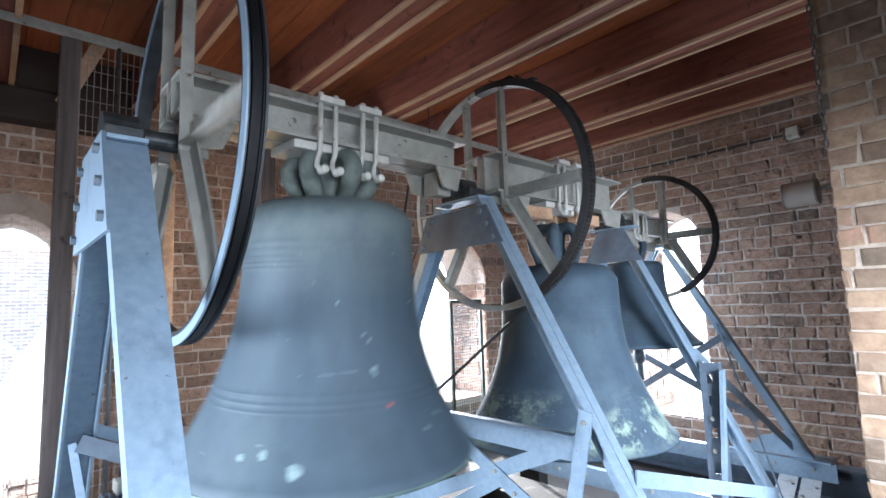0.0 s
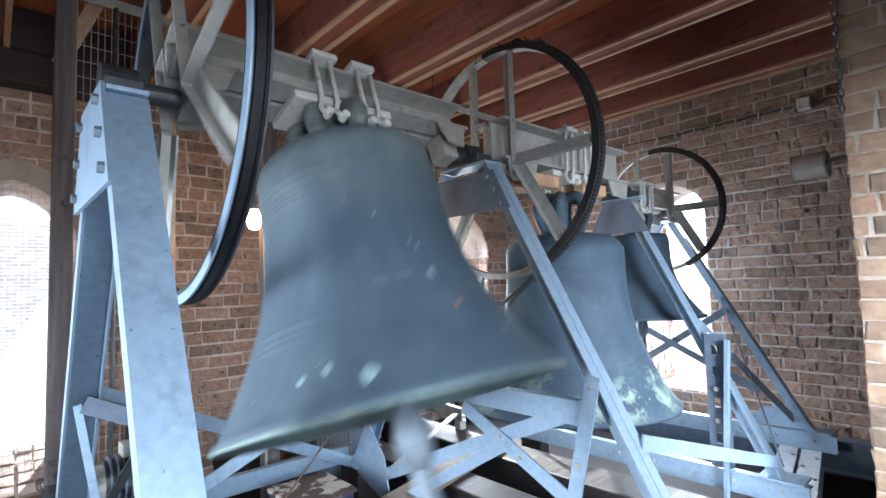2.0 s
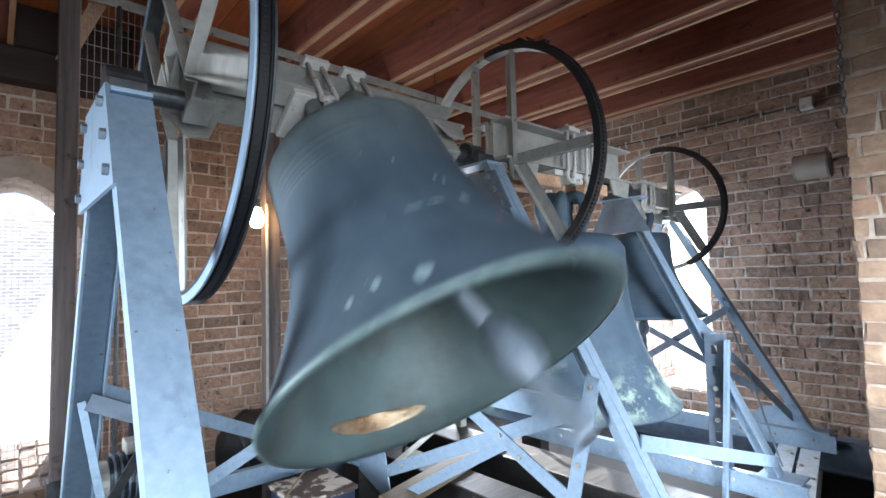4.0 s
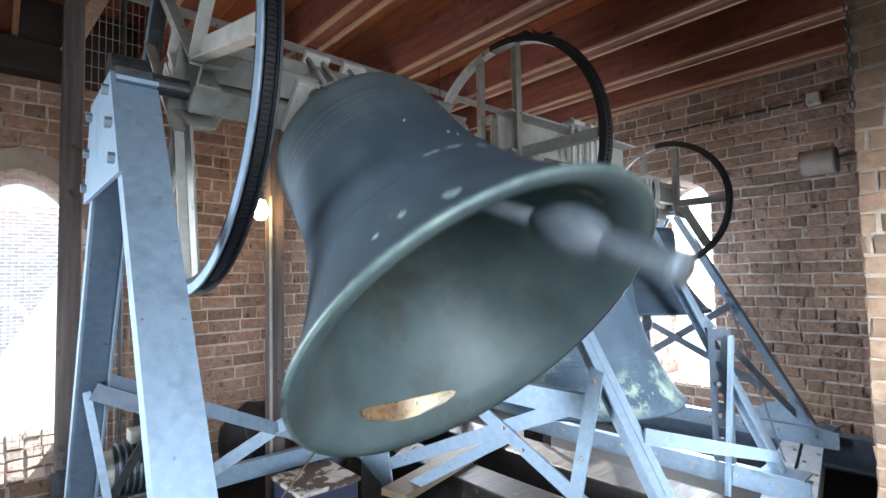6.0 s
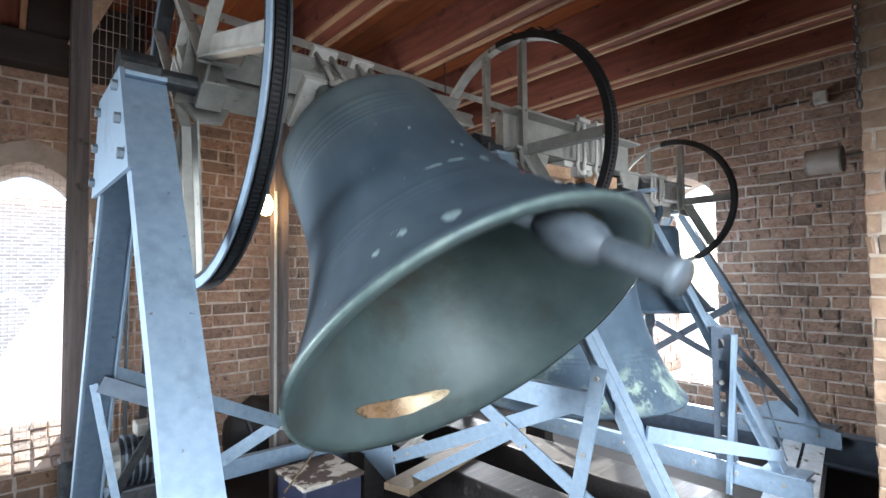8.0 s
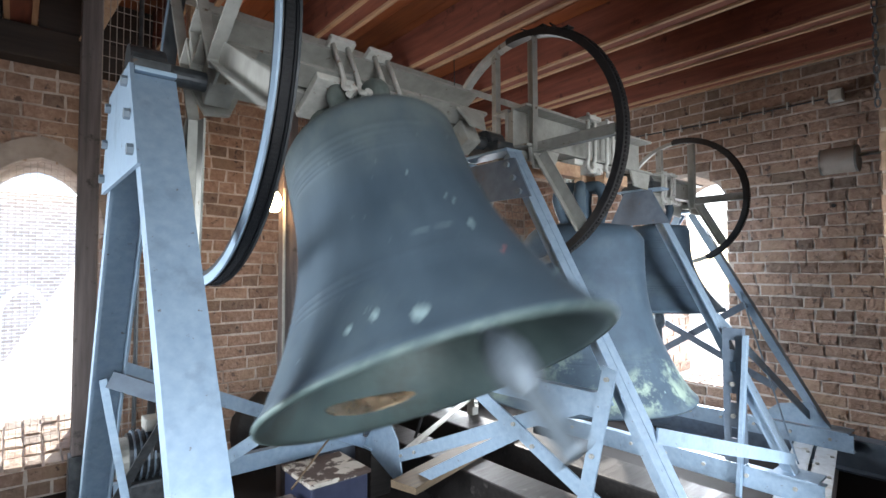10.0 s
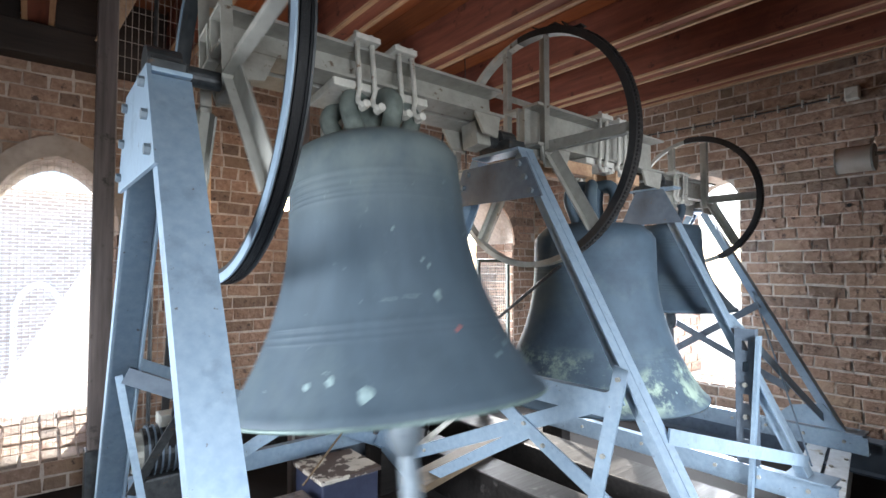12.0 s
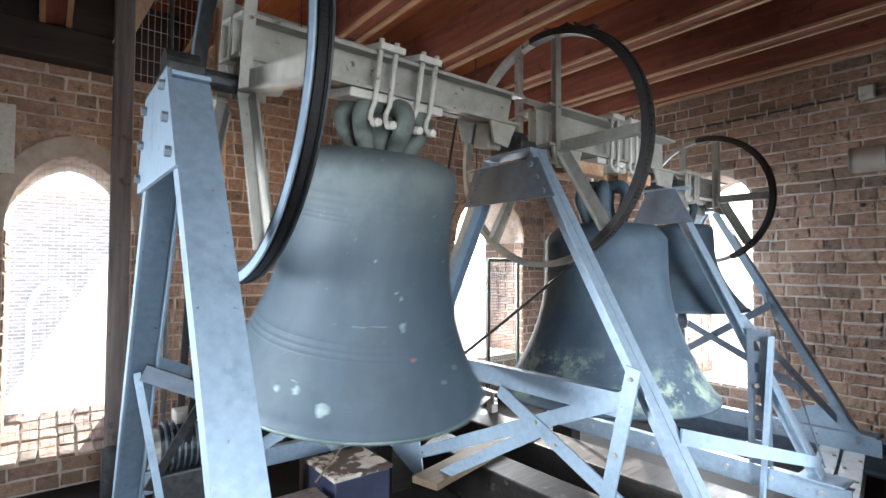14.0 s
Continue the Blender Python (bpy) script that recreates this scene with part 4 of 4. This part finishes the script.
for v in bm.verts:
    n = noise.noise(v.co * 1.7) * 0.18 + noise.noise(v.co * 5) * 0.05
    v.co = Vector((1.05 + v.co.x * (0.2 + n * 0.2), 1.85 + v.co.y * 0.13, max(0.0, 0.24 + v.co.z * (0.25 + n * 0.3))))
part("sack", bm, RUBBER, bag, smooth=True)
part("strap", tube([(0.95, 1.74, 0.4), (0.97, 1.7, 0.3), (1.0, 1.71, 0.15), (1.05, 1.73, 0.05)], 0.012, 6), DARK_STEEL, bag)
crate = thing("grey_cabinet", "low grey control cabinet standing by the fence", "cabinet")
part("case", block((1.28, 1.32, 0), (1.62, 1.62, 0.62), 0.008), surface("blue_grey_enamel", [(0.3, (0.05, 0.065, 0.09)), (0.7, (0.08, 0.1, 0.13))], 10, None, 3, (0.4, 0.6), 0, 0.05), crate)
part("lid", block((1.27, 1.31, 0.62), (1.63, 1.63, 0.64), 0.004), PALE_EDGE, crate, "pale wooden lid")


# ---- fence of posts and wire ----
def wires(name, u0, u1, v0, v1, du, dv, r, place, keep=None):
    """A sheet of crossing wires as one mesh. place(u, v, lift) gives the point."""
    bm = bmesh.new()

    def wire(p, q):
        extrude(bm, flat(r * 2, r * 2), p, q, (0.3, 0.9, 0.2))
    n = int((u1 - u0) / du)
    for i in range(n + 1):
        u = u0 + i * du
        lo, hi = (v0, v1) if keep is None else keep(u)
        if hi > lo:
            wire(place(u, lo, 0), place(u, hi, 0))
    m = int((v1 - v0) / dv)
    for i in range(m + 1):
        v = v0 + i * dv
        a, b = u0, u1
        if keep is not None:
            ok = [u0 + k * 0.01 for k in range(int((u1 - u0) / 0.01) + 1) if keep(u0 + k * 0.01)[1] > v]
            if not ok:
                continue
            a, b = ok[0], ok[-1]
        wire(place(a, v, r), place(b, v, r))
    return bm


fence = thing("wire_fence", "dark timber posts with welded wire mesh behind the bells", "fence")
for x0, x1, mat in ((-0.06, 0.02, POST_WOOD), (0.4, 0.45, PALE_EDGE), (0.91, 1.0, POST_WOOD)):
    part("post", block((x0, 1.2, 0.0 if x0 > 0.2 else 0.49), (x1, 1.27, ZB + 0.84), 0.005), mat, fence)
part("post_shoe", block((-0.07, 1.19, 0.0), (0.03, 1.28, 0.49), 0.004), DARK_STEEL, fence, "dark steel post shoe")
part("top_rail", bar(angle_iron(0.05, 0.05), (-0.35, 1.17, ZB + 0.86), (3.95, 1.17, ZB + 0.8), (0, -1, 0)), GREY_STEEL, fence)
part("post_edge_strip", bar(flat(0.012, 0.012), (0.915, 1.193, 0.3), (0.915, 1.193, ZB - 0.1), (0, 1, 0)), GREY_STEEL, fence)
for u0, u1 in ((0.025, 0.395), (1.005, 1.5)):
    tagged(part("wire_mesh", wires("m", u0, u1, 0.25, ZB + 0.84, 0.028, 0.078, 0.0016, lambda u, v, l: (u, 1.235 + l, v)), WIRE, fence), kind="stuff")
part("brace", bar(flat(0.06, 0.03), (-0.04, 1.25, ZB + 0.5), (0.1, 1.25, ZB + 0.84), (0, 1, 0)), PALE_EDGE, fence)


def arch_top(o):
    pts = arch_points(o["c"], o["half"] - 0.004, o["sill"], o["spring"], o["rise"])[1:-1]

    def keep(u):
        for (a, z), (b, w) in zip(pts, pts[1:]):
            if a <= u <= b:
                return o["sill"] + 0.01, z + (w - z) * (u - a) / max(b - a, 1e-6)
        return o["sill"] + 0.01, o["sill"]
    return keep


o = WIN_BACK[0]
wm = tagged(part("window_mesh", wires("m", o["c"] - o["half"] + 0.01, o["c"] + o["half"] - 0.01, o["sill"] + 0.02, o["spring"] + o["rise"], 0.033, 0.034, 0.0007, lambda u, v, l: (u, Y1 + 0.12 + l, v), arch_top(o)), WIRE), "fine rusty wire mesh across the arched window", "window mesh", kind="stuff")
cage = thing("mesh_screen", "dark green framed wire screen standing in the window niche", "screen")
for a, b in (((3.12, 2.0, 0.1), (3.12, 2.0, ZB - 0.5)), ((3.53, 2.0, 0.1), (3.53, 2.0, ZB - 0.5)), ((3.11, 2.0, ZB - 0.5), (3.54, 2.0, ZB - 0.5)), ((3.11, 2.0, 0.1), (3.54, 2.0, 0.1))):
    part("frame_bar", bar(flat(0.03, 0.03), a, b, (0.1, 1, 0.1)), WIRE_GREEN, cage)
tagged(part("wire_mesh", wires("m", 3.14, 3.52, 0.12, ZB - 0.52, 0.03, 0.03, 0.0013, lambda u, v, l: (u, 2.0 + l, v)), WIRE_GREEN, cage), kind="stuff")
for x in (3.13, 3.52):
    part("foot", block((x - 0.03, 1.95, 0.0), (x + 0.03, 2.05, 0.1), 0.004), WIRE_GREEN, cage)
plate_ = tagged(part("white_plate", block((-0.64, Y1 - 0.03, ZB - 0.04), (-0.45, Y1 - 0.015, ZB + 0.36), 0.003), WHITE_PAINT), "plain pale painted plate with screw holes on the wall", "plate")

# ropes
def rope(name, pts, r, label):
    fine = [Vector(p) for p in pts]
    bm = bmesh.new()
    for k in range(3):
        path = []
        L = 0
        for a, b in zip(fine, fine[1:]):
            n = max(2, int((b - a).length / (r * 1.6)))
            for i in range(n):
                p = a.lerp(b, i / n)
                th = (L + (b - a).length * i / n) / (r * 1.6) + k * 2.094
                path.append(p + Vector((math.cos(th), math.sin(th), 0)) * r * 0.5)
            L += (b - a).length
        tube(path, r * 0.56, 6, bm)
    return tagged(part(name, bm, RUBBER), label, "rope", "bell ropes")


rope("bell_rope", [(1.9, 1.0, ZB + 0.5), (1.72, 1.0, ZB - 0.4), (1.54, 1.0, ZB - 1.2), (1.5, 1.0, 0.12)], 0.009, "thin dark twisted bell rope hanging behind the bells")
rope("bell_rope", [(1.75, -0.06, ZB - 0.56), (1.75, 0.4, ZB - 0.87), (1.75, 0.78, ZB - 1.12), (1.75, 1.1, 0.12)], 0.011, "taut dark bell rope running down behind the still bell")
brush = tagged(part("rope_tangle", tube([(1.5 + 0.04 * math.cos(i * 0.9), 1.0 + 0.04 * math.sin(i * 0.9), 0.13 + 0.008 * i) for i in range(60)], 0.012, 6), RUBBER), "dark tangled coil of rope", "rope")


# ---- lamps, pipe and boxes ----
def bulb(x, y, z, s, label):
    b = thing("light_bulb", label, "light bulb", "hanging bulbs")
    part("glass", lathe([(0, z - 0.07 * s), (0.03 * s, z - 0.06 * s), (0.045 * s, z - 0.02 * s), (0.038 * s, z + 0.03 * s), (0.02 * s, z + 0.06 * s), (0.0, z + 0.06 * s)], 20), BULB, b, smooth=True).location = (x, y, 0)
    part("socket", lathe([(0, z + 0.055 * s), (0.022 * s, z + 0.055 * s), (0.022 * s, z + 0.11 * s), (0, z + 0.12 * s)], 16), DARK_STEEL, b).location = (x, y, 0)
    part("cable", tube([(x, y, z + 0.11 * s), (x + 0.01, y, z + 0.4), (x, y, ZB + 0.98), (x, y, ZC)], 0.004, 6), DARK_STEEL, b)


bulb(0.83, 1.13, ZB - 0.19, 0.9, "glowing warm bulb hanging by the fence post")
bulb(2.15, 1.1, ZB - 0.21, 0.55, "small glowing bulb hanging behind the trestle")
drum = thing("drum_lamp", "grey enamelled drum lamp on an arm off the brick wall", "lamp")
part("drum", bar(disc(0.088, 40), (4.02, -0.85, ZB + 0.16), (4.02, -0.66, ZB + 0.16)), ENAMEL, drum)
for y in (-0.852, -0.658):
    part("end_cap", bar(disc(0.09, 32), (4.02, y - 0.006, ZB + 0.16), (4.02, y + 0.006, ZB + 0.16)), GREY_STEEL, drum)
part("arm", bar(disc(0.014, 12), (4.02, -1.1, ZB + 0.19), (4.02, -0.84, ZB + 0.18)), GREY_STEEL, drum)
part("bracket", block((4.0, -1.14, ZB + 0.0), (X1 - 0.012, -1.08, ZB + 0.26), 0.004), POST_WOOD, drum)
jb = thing("junction_box", "small pale junction box on the brick wall", "junction box")
part("box", block((X1 - 0.06, -0.765, ZB + 0.6), (X1 - 0.01, -0.68, ZB + 0.69), 0.006), WHITE_PAINT, jb)
part("lid", block((X1 - 0.068, -0.76, ZB + 0.605), (X1 - 0.06, -0.685, ZB + 0.685), 0.003), WHITE_PAINT, jb)
pipe = thing("cable_conduit", "grey surface cable clipped along the brick wall", "cable")
part("cable", tube([(X1 - 0.032, 0.95, ZB + 0.665), (X1 - 0.032, 0.2, ZB + 0.64), (X1 - 0.032, -0.65, ZB + 0.64)], 0.006, 8), DARK_STEEL, pipe)
for i in range(10):
    part("clip", block((X1 - 0.038, 0.85 - i * 0.16, ZB + 0.62), (X1 - 0.012, 0.862 - i * 0.16, ZB + 0.675), 0.002), WHITE_PAINT, pipe)
chain = thing("hanging_chain", "rusty iron link chain hanging from the ceiling by the pier", "chain")
for i in range(30):
    z = ZC - 0.02 - i * 0.034
    ring = [Vector((math.cos(a) * 0.009, 0, math.sin(a) * 0.021)) for a in [2 * math.pi * k / 12 for k in range(13)]]
    m = Matrix.Translation((2.38 + 0.003 * math.sin(i), -1.226, z)) @ Matrix.Rotation(radians(90 * (i % 2) + 20), 4, "Z")
    part("link", tube([m @ p for p in ring], 0.0033, 6), DARK_STEEL, chain)

tagged(part("cable_run", tube([(0.17, 1.15, 0.0), (0.17 + 0.004, 1.15, 1.2), (0.17 - 0.003, 1.15, ZB + 0.3), (0.17, 1.15, ZB + 0.8)], 0.01, 8), DARK_STEEL), "dark cable running up the wire fence", "cable")
# A black disc, set proud of the wall, paints the hole's dark.
tagged(part("wall_hole", bar(disc(0.014, 14), (X1 - 0.009, -0.68, ZB - 0.13), (X1 - 0.001, -0.68, ZB - 0.13)), surface("hole_black", [(0.3, (0.004,) * 3), (0.7, (0.008,) * 3)], 10)), "black disc standing in for a small drilled hole in the brick wall", "hole")

# ---- outside ----
tagged(part("ground", block((-400, -400, -16.2), (400, 400, -16)), surface("pale_paving", [(0.3, (0.25, 0.24, 0.22)), (0.7, (0.36, 0.35, 0.32))], 0.8, None, 3, (0.8, 0.9))), "pale ground far below the tower", "ground", kind="structure")
hs = thing("neighbour_building", "pale brick church wall with arched windows and a lead roof", "building")
def far_bricks(nt, b):
    """Courses of pale brick, too far off to be told apart in the round."""
    co = nt.nodes.new("ShaderNodeTexCoord")
    mp = nt.nodes.new("ShaderNodeMapping")
    mp.inputs["Rotation"].default_value = (radians(90), 0, 0)
    br = node(nt, "ShaderNodeTexBrick", Scale=1.0, Mortar_Size=0.012, Brick_Width=0.24, Row_Height=0.085)
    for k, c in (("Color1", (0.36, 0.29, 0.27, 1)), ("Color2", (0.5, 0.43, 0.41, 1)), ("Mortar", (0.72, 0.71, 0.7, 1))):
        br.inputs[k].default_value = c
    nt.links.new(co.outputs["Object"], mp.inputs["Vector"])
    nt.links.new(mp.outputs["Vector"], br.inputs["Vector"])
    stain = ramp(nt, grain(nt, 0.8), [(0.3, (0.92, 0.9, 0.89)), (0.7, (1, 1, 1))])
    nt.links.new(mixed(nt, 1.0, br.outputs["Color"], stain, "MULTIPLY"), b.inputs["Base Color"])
    b.inputs["Roughness"].default_value = 0.9


PALE_BRICK = material("distant_pale_brick", far_bricks)
# Near-white lead: the roof's sunlit glare is put into the colour.
LEAD = surface("sunlit_pale_lead", [(0.3, (0.74, 0.74, 0.74)), (0.7, (0.82, 0.82, 0.82))], 2, None, 3, (0.5, 0.7))
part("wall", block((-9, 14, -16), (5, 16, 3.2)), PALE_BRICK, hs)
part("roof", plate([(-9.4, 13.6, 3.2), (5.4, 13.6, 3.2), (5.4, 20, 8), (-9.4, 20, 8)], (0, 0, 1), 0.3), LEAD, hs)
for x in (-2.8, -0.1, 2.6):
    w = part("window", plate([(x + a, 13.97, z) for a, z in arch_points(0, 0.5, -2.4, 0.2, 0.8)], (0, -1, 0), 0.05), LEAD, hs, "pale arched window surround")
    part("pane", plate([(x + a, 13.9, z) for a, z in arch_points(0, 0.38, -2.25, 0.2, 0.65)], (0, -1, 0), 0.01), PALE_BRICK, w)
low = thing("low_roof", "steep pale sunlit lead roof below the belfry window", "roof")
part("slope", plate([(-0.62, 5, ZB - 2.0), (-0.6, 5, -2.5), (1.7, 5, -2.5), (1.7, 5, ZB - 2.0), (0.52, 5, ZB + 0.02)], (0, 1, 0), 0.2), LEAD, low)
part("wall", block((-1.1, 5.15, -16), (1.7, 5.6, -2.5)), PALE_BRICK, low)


# ---- bricks ----
PITCH, BH = 0.0855, 0.074


def brick_mesh(bm_or_lists, w, h, d, place, rng):
    """One chamfered, slightly uneven brick: verts and faces. place(a, z, depth) maps it to the wall."""
    verts, faces = bm_or_lists
    k = len(verts)
    j = lambda s: rng.uniform(-s, s)
    c = 0.006
    for e, (aw, hh) in ((0.03, (w / 2, h / 2)), (-d + 0.003, (w / 2, h / 2)), (-d, (w / 2 - c, h / 2 - c))):
        for sa, sz in ((-1, -1), (1, -1), (1, 1), (-1, 1)):
            verts.append(place(sa * aw + j(0.006), sz * hh + j(0.005), e + (j(0.0012) if e < 0 else 0)))
    for r in (0, 4):
        for i in range(4):
            i2 = (i + 1) % 4
            faces.append((k + r + i, k + r + i2, k + r + 4 + i2, k + r + 4 + i))
    faces.append((k + 8, k + 9, k + 10, k + 11))


def half_width(o, z):
    """How far an opening reaches from its middle at that height; 0 outside it."""
    if z < o["sill"] or z > o["spring"] + o["rise"]:
        return 0
    if z <= o["spring"]:
        return o["half"]
    pts = arch_points(0, o["half"], o["sill"], o["spring"], o["rise"])[1:]
    for (a, za), (b, zb) in zip(pts, pts[1:]):
        if za <= z <= zb:
            return -(a + (b - a) * (z - za) / max(zb - za, 1e-6))
    return 0


def courses(lo, hi, z0, z1, openings, rng):
    """Places and lengths of bricks: (middle, height, length)."""
    z = z0
    while z + BH < z1:
        zm = z + BH / 2
        a = lo - rng.uniform(0, 0.25)
        gaps = [(o["c"] - g, o["c"] + g) for o in openings for g in [max(half_width(o, zm - 0.03), half_width(o, zm + 0.03)) + 0.004] if g > 0.01]
        while a < hi:
            w = rng.choice((0.215, 0.225, 0.22, 0.105, 0.112)) + rng.uniform(-0.015, 0.015)
            p, q = max(a, lo), min(a + w, hi)
            spans = [(p, q)]
            for g0, g1 in gaps:
                spans = [s for u, v in spans for s in ((u, min(v, g0)), (max(u, g1), v)) if s[1] - s[0] > 0.035]
            for u, v in spans:
                yield (u + v) / 2, zm, v - u
            a += w + rng.uniform(0.009, 0.016)
        z += PITCH


SHARED = {}


def lay(parent, flatten, turn, lo, hi, z0, z1, openings, seed, single, mat=None):
    """Bricks on a wall: those for which single(a, z) holds are objects of their own, the rest one mesh."""
    rng = random.Random(seed)
    rest = ([], [])
    count = 0
    for a, z, w in courses(lo, hi, z0, z1, openings, rng):
        proud = rng.uniform(0.002, 0.006)
        if single(a, z) and count < 300:
            count += 1
            key = (max(1, round(w * 50)), rng.randrange(4), mat)
            if key not in SHARED:
                lists = ([], [])
                brick_mesh(lists, key[0] / 50, BH, 0.004, lambda p, q, d: (p, d, q), rng)
                me = bpy.data.meshes.new("brick")
                me.from_pydata(lists[0], [], lists[1])
                me.materials.append(mat or BRICK)
                SHARED[key] = me
            ob = new("brick", SHARED[key])
            ob.parent = parent
            ob.matrix_basis = Matrix.Translation(flatten(a, z + rng.uniform(-0.0025, 0.0025), rng.uniform(-0.002, 0.0015))) @ turn @ Matrix.Rotation(rng.uniform(-0.022, 0.022), 4, "Y") @ Matrix.Diagonal((w / (key[0] / 50), 1, 1, 1))
        else:
            brick_mesh(rest, w, BH, proud, lambda p, q, d: flatten(a + p, z + q, d), rng)
    if rest[0]:
        me = bpy.data.meshes.new("brickwork")
        me.from_pydata(rest[0], [], rest[1])
        me.materials.append(BRICK_MASS)
        ob = tagged(new("brickwork", me), kind="stuff")
        ob.parent = parent


lay(wall_east, on_east, Matrix.Rotation(radians(-90), 4, "Z"), -1.6, 2.19, 0.01, ZC, WIN_EAST, 3, lambda a, z: a < 0.95)
lay(wall_back, on_back, Matrix.Identity(4), -1.4, 4.17, 0.01, ZC, WIN_BACK, 4, lambda a, z: 0.2 < a < 1.9 and z < ZB + 0.6)
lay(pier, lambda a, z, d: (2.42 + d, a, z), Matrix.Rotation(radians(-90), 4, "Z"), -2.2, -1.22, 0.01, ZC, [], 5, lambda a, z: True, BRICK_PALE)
lay(wall_west, lambda a, z, d: (X0 - d, a, z), Matrix.Identity(4), -2.3, 2.19, 0.01, ZC, WIN_WEST, 6, lambda a, z: False)
lay(wall_front, lambda a, z, d: (a, Y0 - d, z), Matrix.Identity(4), -1.4, 4.17, 0.01, ZC, WIN_FRONT, 7, lambda a, z: False)

# the sides of the openings, and the rings of bricks round their heads
for parent, flatten, o, sd in ((wall_back, on_back, WIN_BACK[0], 1), (wall_back, on_back, WIN_BACK[1], 2), (wall_east, on_east, WIN_EAST[0], 3)):
    rng = random.Random(20 + sd)
    rest = ([], [])
    for side in (-1, 1):
        z = o["sill"] + 0.01
        while z + BH < o["spring"] + 0.02:
            d = 0.0
            while d < WALL - 0.05:
                w = rng.choice((0.25, 0.13))
                w = min(w, WALL - d)
                brick_mesh(rest, w - 0.012, BH, 0.01, lambda p, q, e: flatten(o["c"] + side * (o["half"] + e), z + BH / 2 + q, d + w / 2 + p), rng)
                d += w
            z += PITCH
    d = 0.0 if sd > 1 else WALL
    while d < WALL - 0.05:
        a = o["c"] - o["half"] + 0.02
        while a + 0.1 < o["c"] + o["half"]:
            brick_mesh(rest, 0.11, 0.13, 0.012, lambda p, q, e: flatten(a + 0.06 + p, o["sill"] - e - 0.002, d + 0.07 + q), rng)
            a += 0.122
        d += 0.15
    me = bpy.data.meshes.new("reveal_bricks")
    me.from_pydata(rest[0], [], rest[1])
    me.materials.append(BRICK_MASS)
    ob = tagged(new("reveal_bricks", me), kind="stuff")
    ob.parent = parent
    pts = arch_points(o["c"], o["half"], o["sill"], o["spring"], o["rise"])[1:-1]
    for a, b in zip(pts, pts[1:]) if sd < 3 else ():
        a, b = Vector(a), Vector(b)
        bm = bmesh.new()
        k = 1 + 0.085 / o["half"]
        base = Vector((o["c"], o["spring"] - 0.02))
        quad = [base + (a - base) * 1.004, base + (b - base) * 1.004, base + (b - base) * k, base + (a - base) * k]
        f = [bm.verts.new(flatten(q.x, q.y, -0.022)) for q in quad] + [bm.verts.new(flatten(q.x, q.y, 0.12)) for q in quad]
        bm.faces.new(f[:4])
        bm.faces.new(f[4:][::-1])
        for i in range(4):
            bm.faces.new((f[i], f[(i + 1) % 4], f[4 + (i + 1) % 4], f[4 + i]))
        bmesh.ops.recalc_face_normals(bm, faces=bm.faces)
        part("arch_stone", bm, CONCRETE if sd == 1 else BRICK, parent)

o = WIN_BACK[0]
x0 = o["c"] - o["half"] + 0.001
part("sloping_sill", plate([(x0, Y1 + 0.005, o["sill"] + 0.001), (x0, Y1 + WALL - 0.005, o["sill"] + 0.001), (x0, Y1 + WALL - 0.005, o["sill"] + 0.165), (x0, Y1 + 0.55, o["sill"] + 0.17)], (1, 0, 0), 2 * o["half"] - 0.002), MORTAR, wall_back)
rng = random.Random(77)
for row in range(5):
    for i in range(7):
        lists = ([], [])
        u = (row + 0.5) / 5
        lift = rng.uniform(0, 0.012)
        brick_mesh(lists, 0.08, 0.1, 0.014 + lift, lambda p, q, d: (o["c"] - 0.276 + 0.092 * i + p, Y1 + 0.008 + 0.54 * u + q * 0.955 + d * 0.295, o["sill"] + 0.17 * u + q * 0.295 - d * 0.955), rng)
        me = bpy.data.meshes.new("sill_brick")
        me.from_pydata(lists[0], [], lists[1])
        me.materials.append(SILL_BRICK)
        new("sill_brick", me).parent = wall_back


# ---- moving things ----

SWING = (55.54, 0.0348, 1.8705, 1.4255, 0.000586)

LEAN = -1.0

def swing(t):
    a, fade, period, start, drift = SWING
    u = t - start
    return LEAN + a * math.exp(-fade * t) * math.cos(2 * math.pi * (u / period + drift * u * u))


def sway(t):
    """The clapper's angle in its bell: it flies out near the end of each swing."""
    a, fade = SWING[:2]
    u = (swing(t - 0.03) - LEAN) / (a * math.exp(-fade * t))
    return 28 * math.copysign(abs(u) ** 1.5, u)


def motions():
    steps = [i / 10 for i in range(141)]
    walk(bell_1, [(t, Matrix.Translation((0, 0, ZB)) @ Matrix.Rotation(radians(swing(t)), 4, "X")) for t in steps])
    walk(clapper_1, [(t, Matrix.Translation((0.7, 0, -0.265)) @ Matrix.Rotation(radians(sway(t)), 4, "X")) for t in steps])


motions()
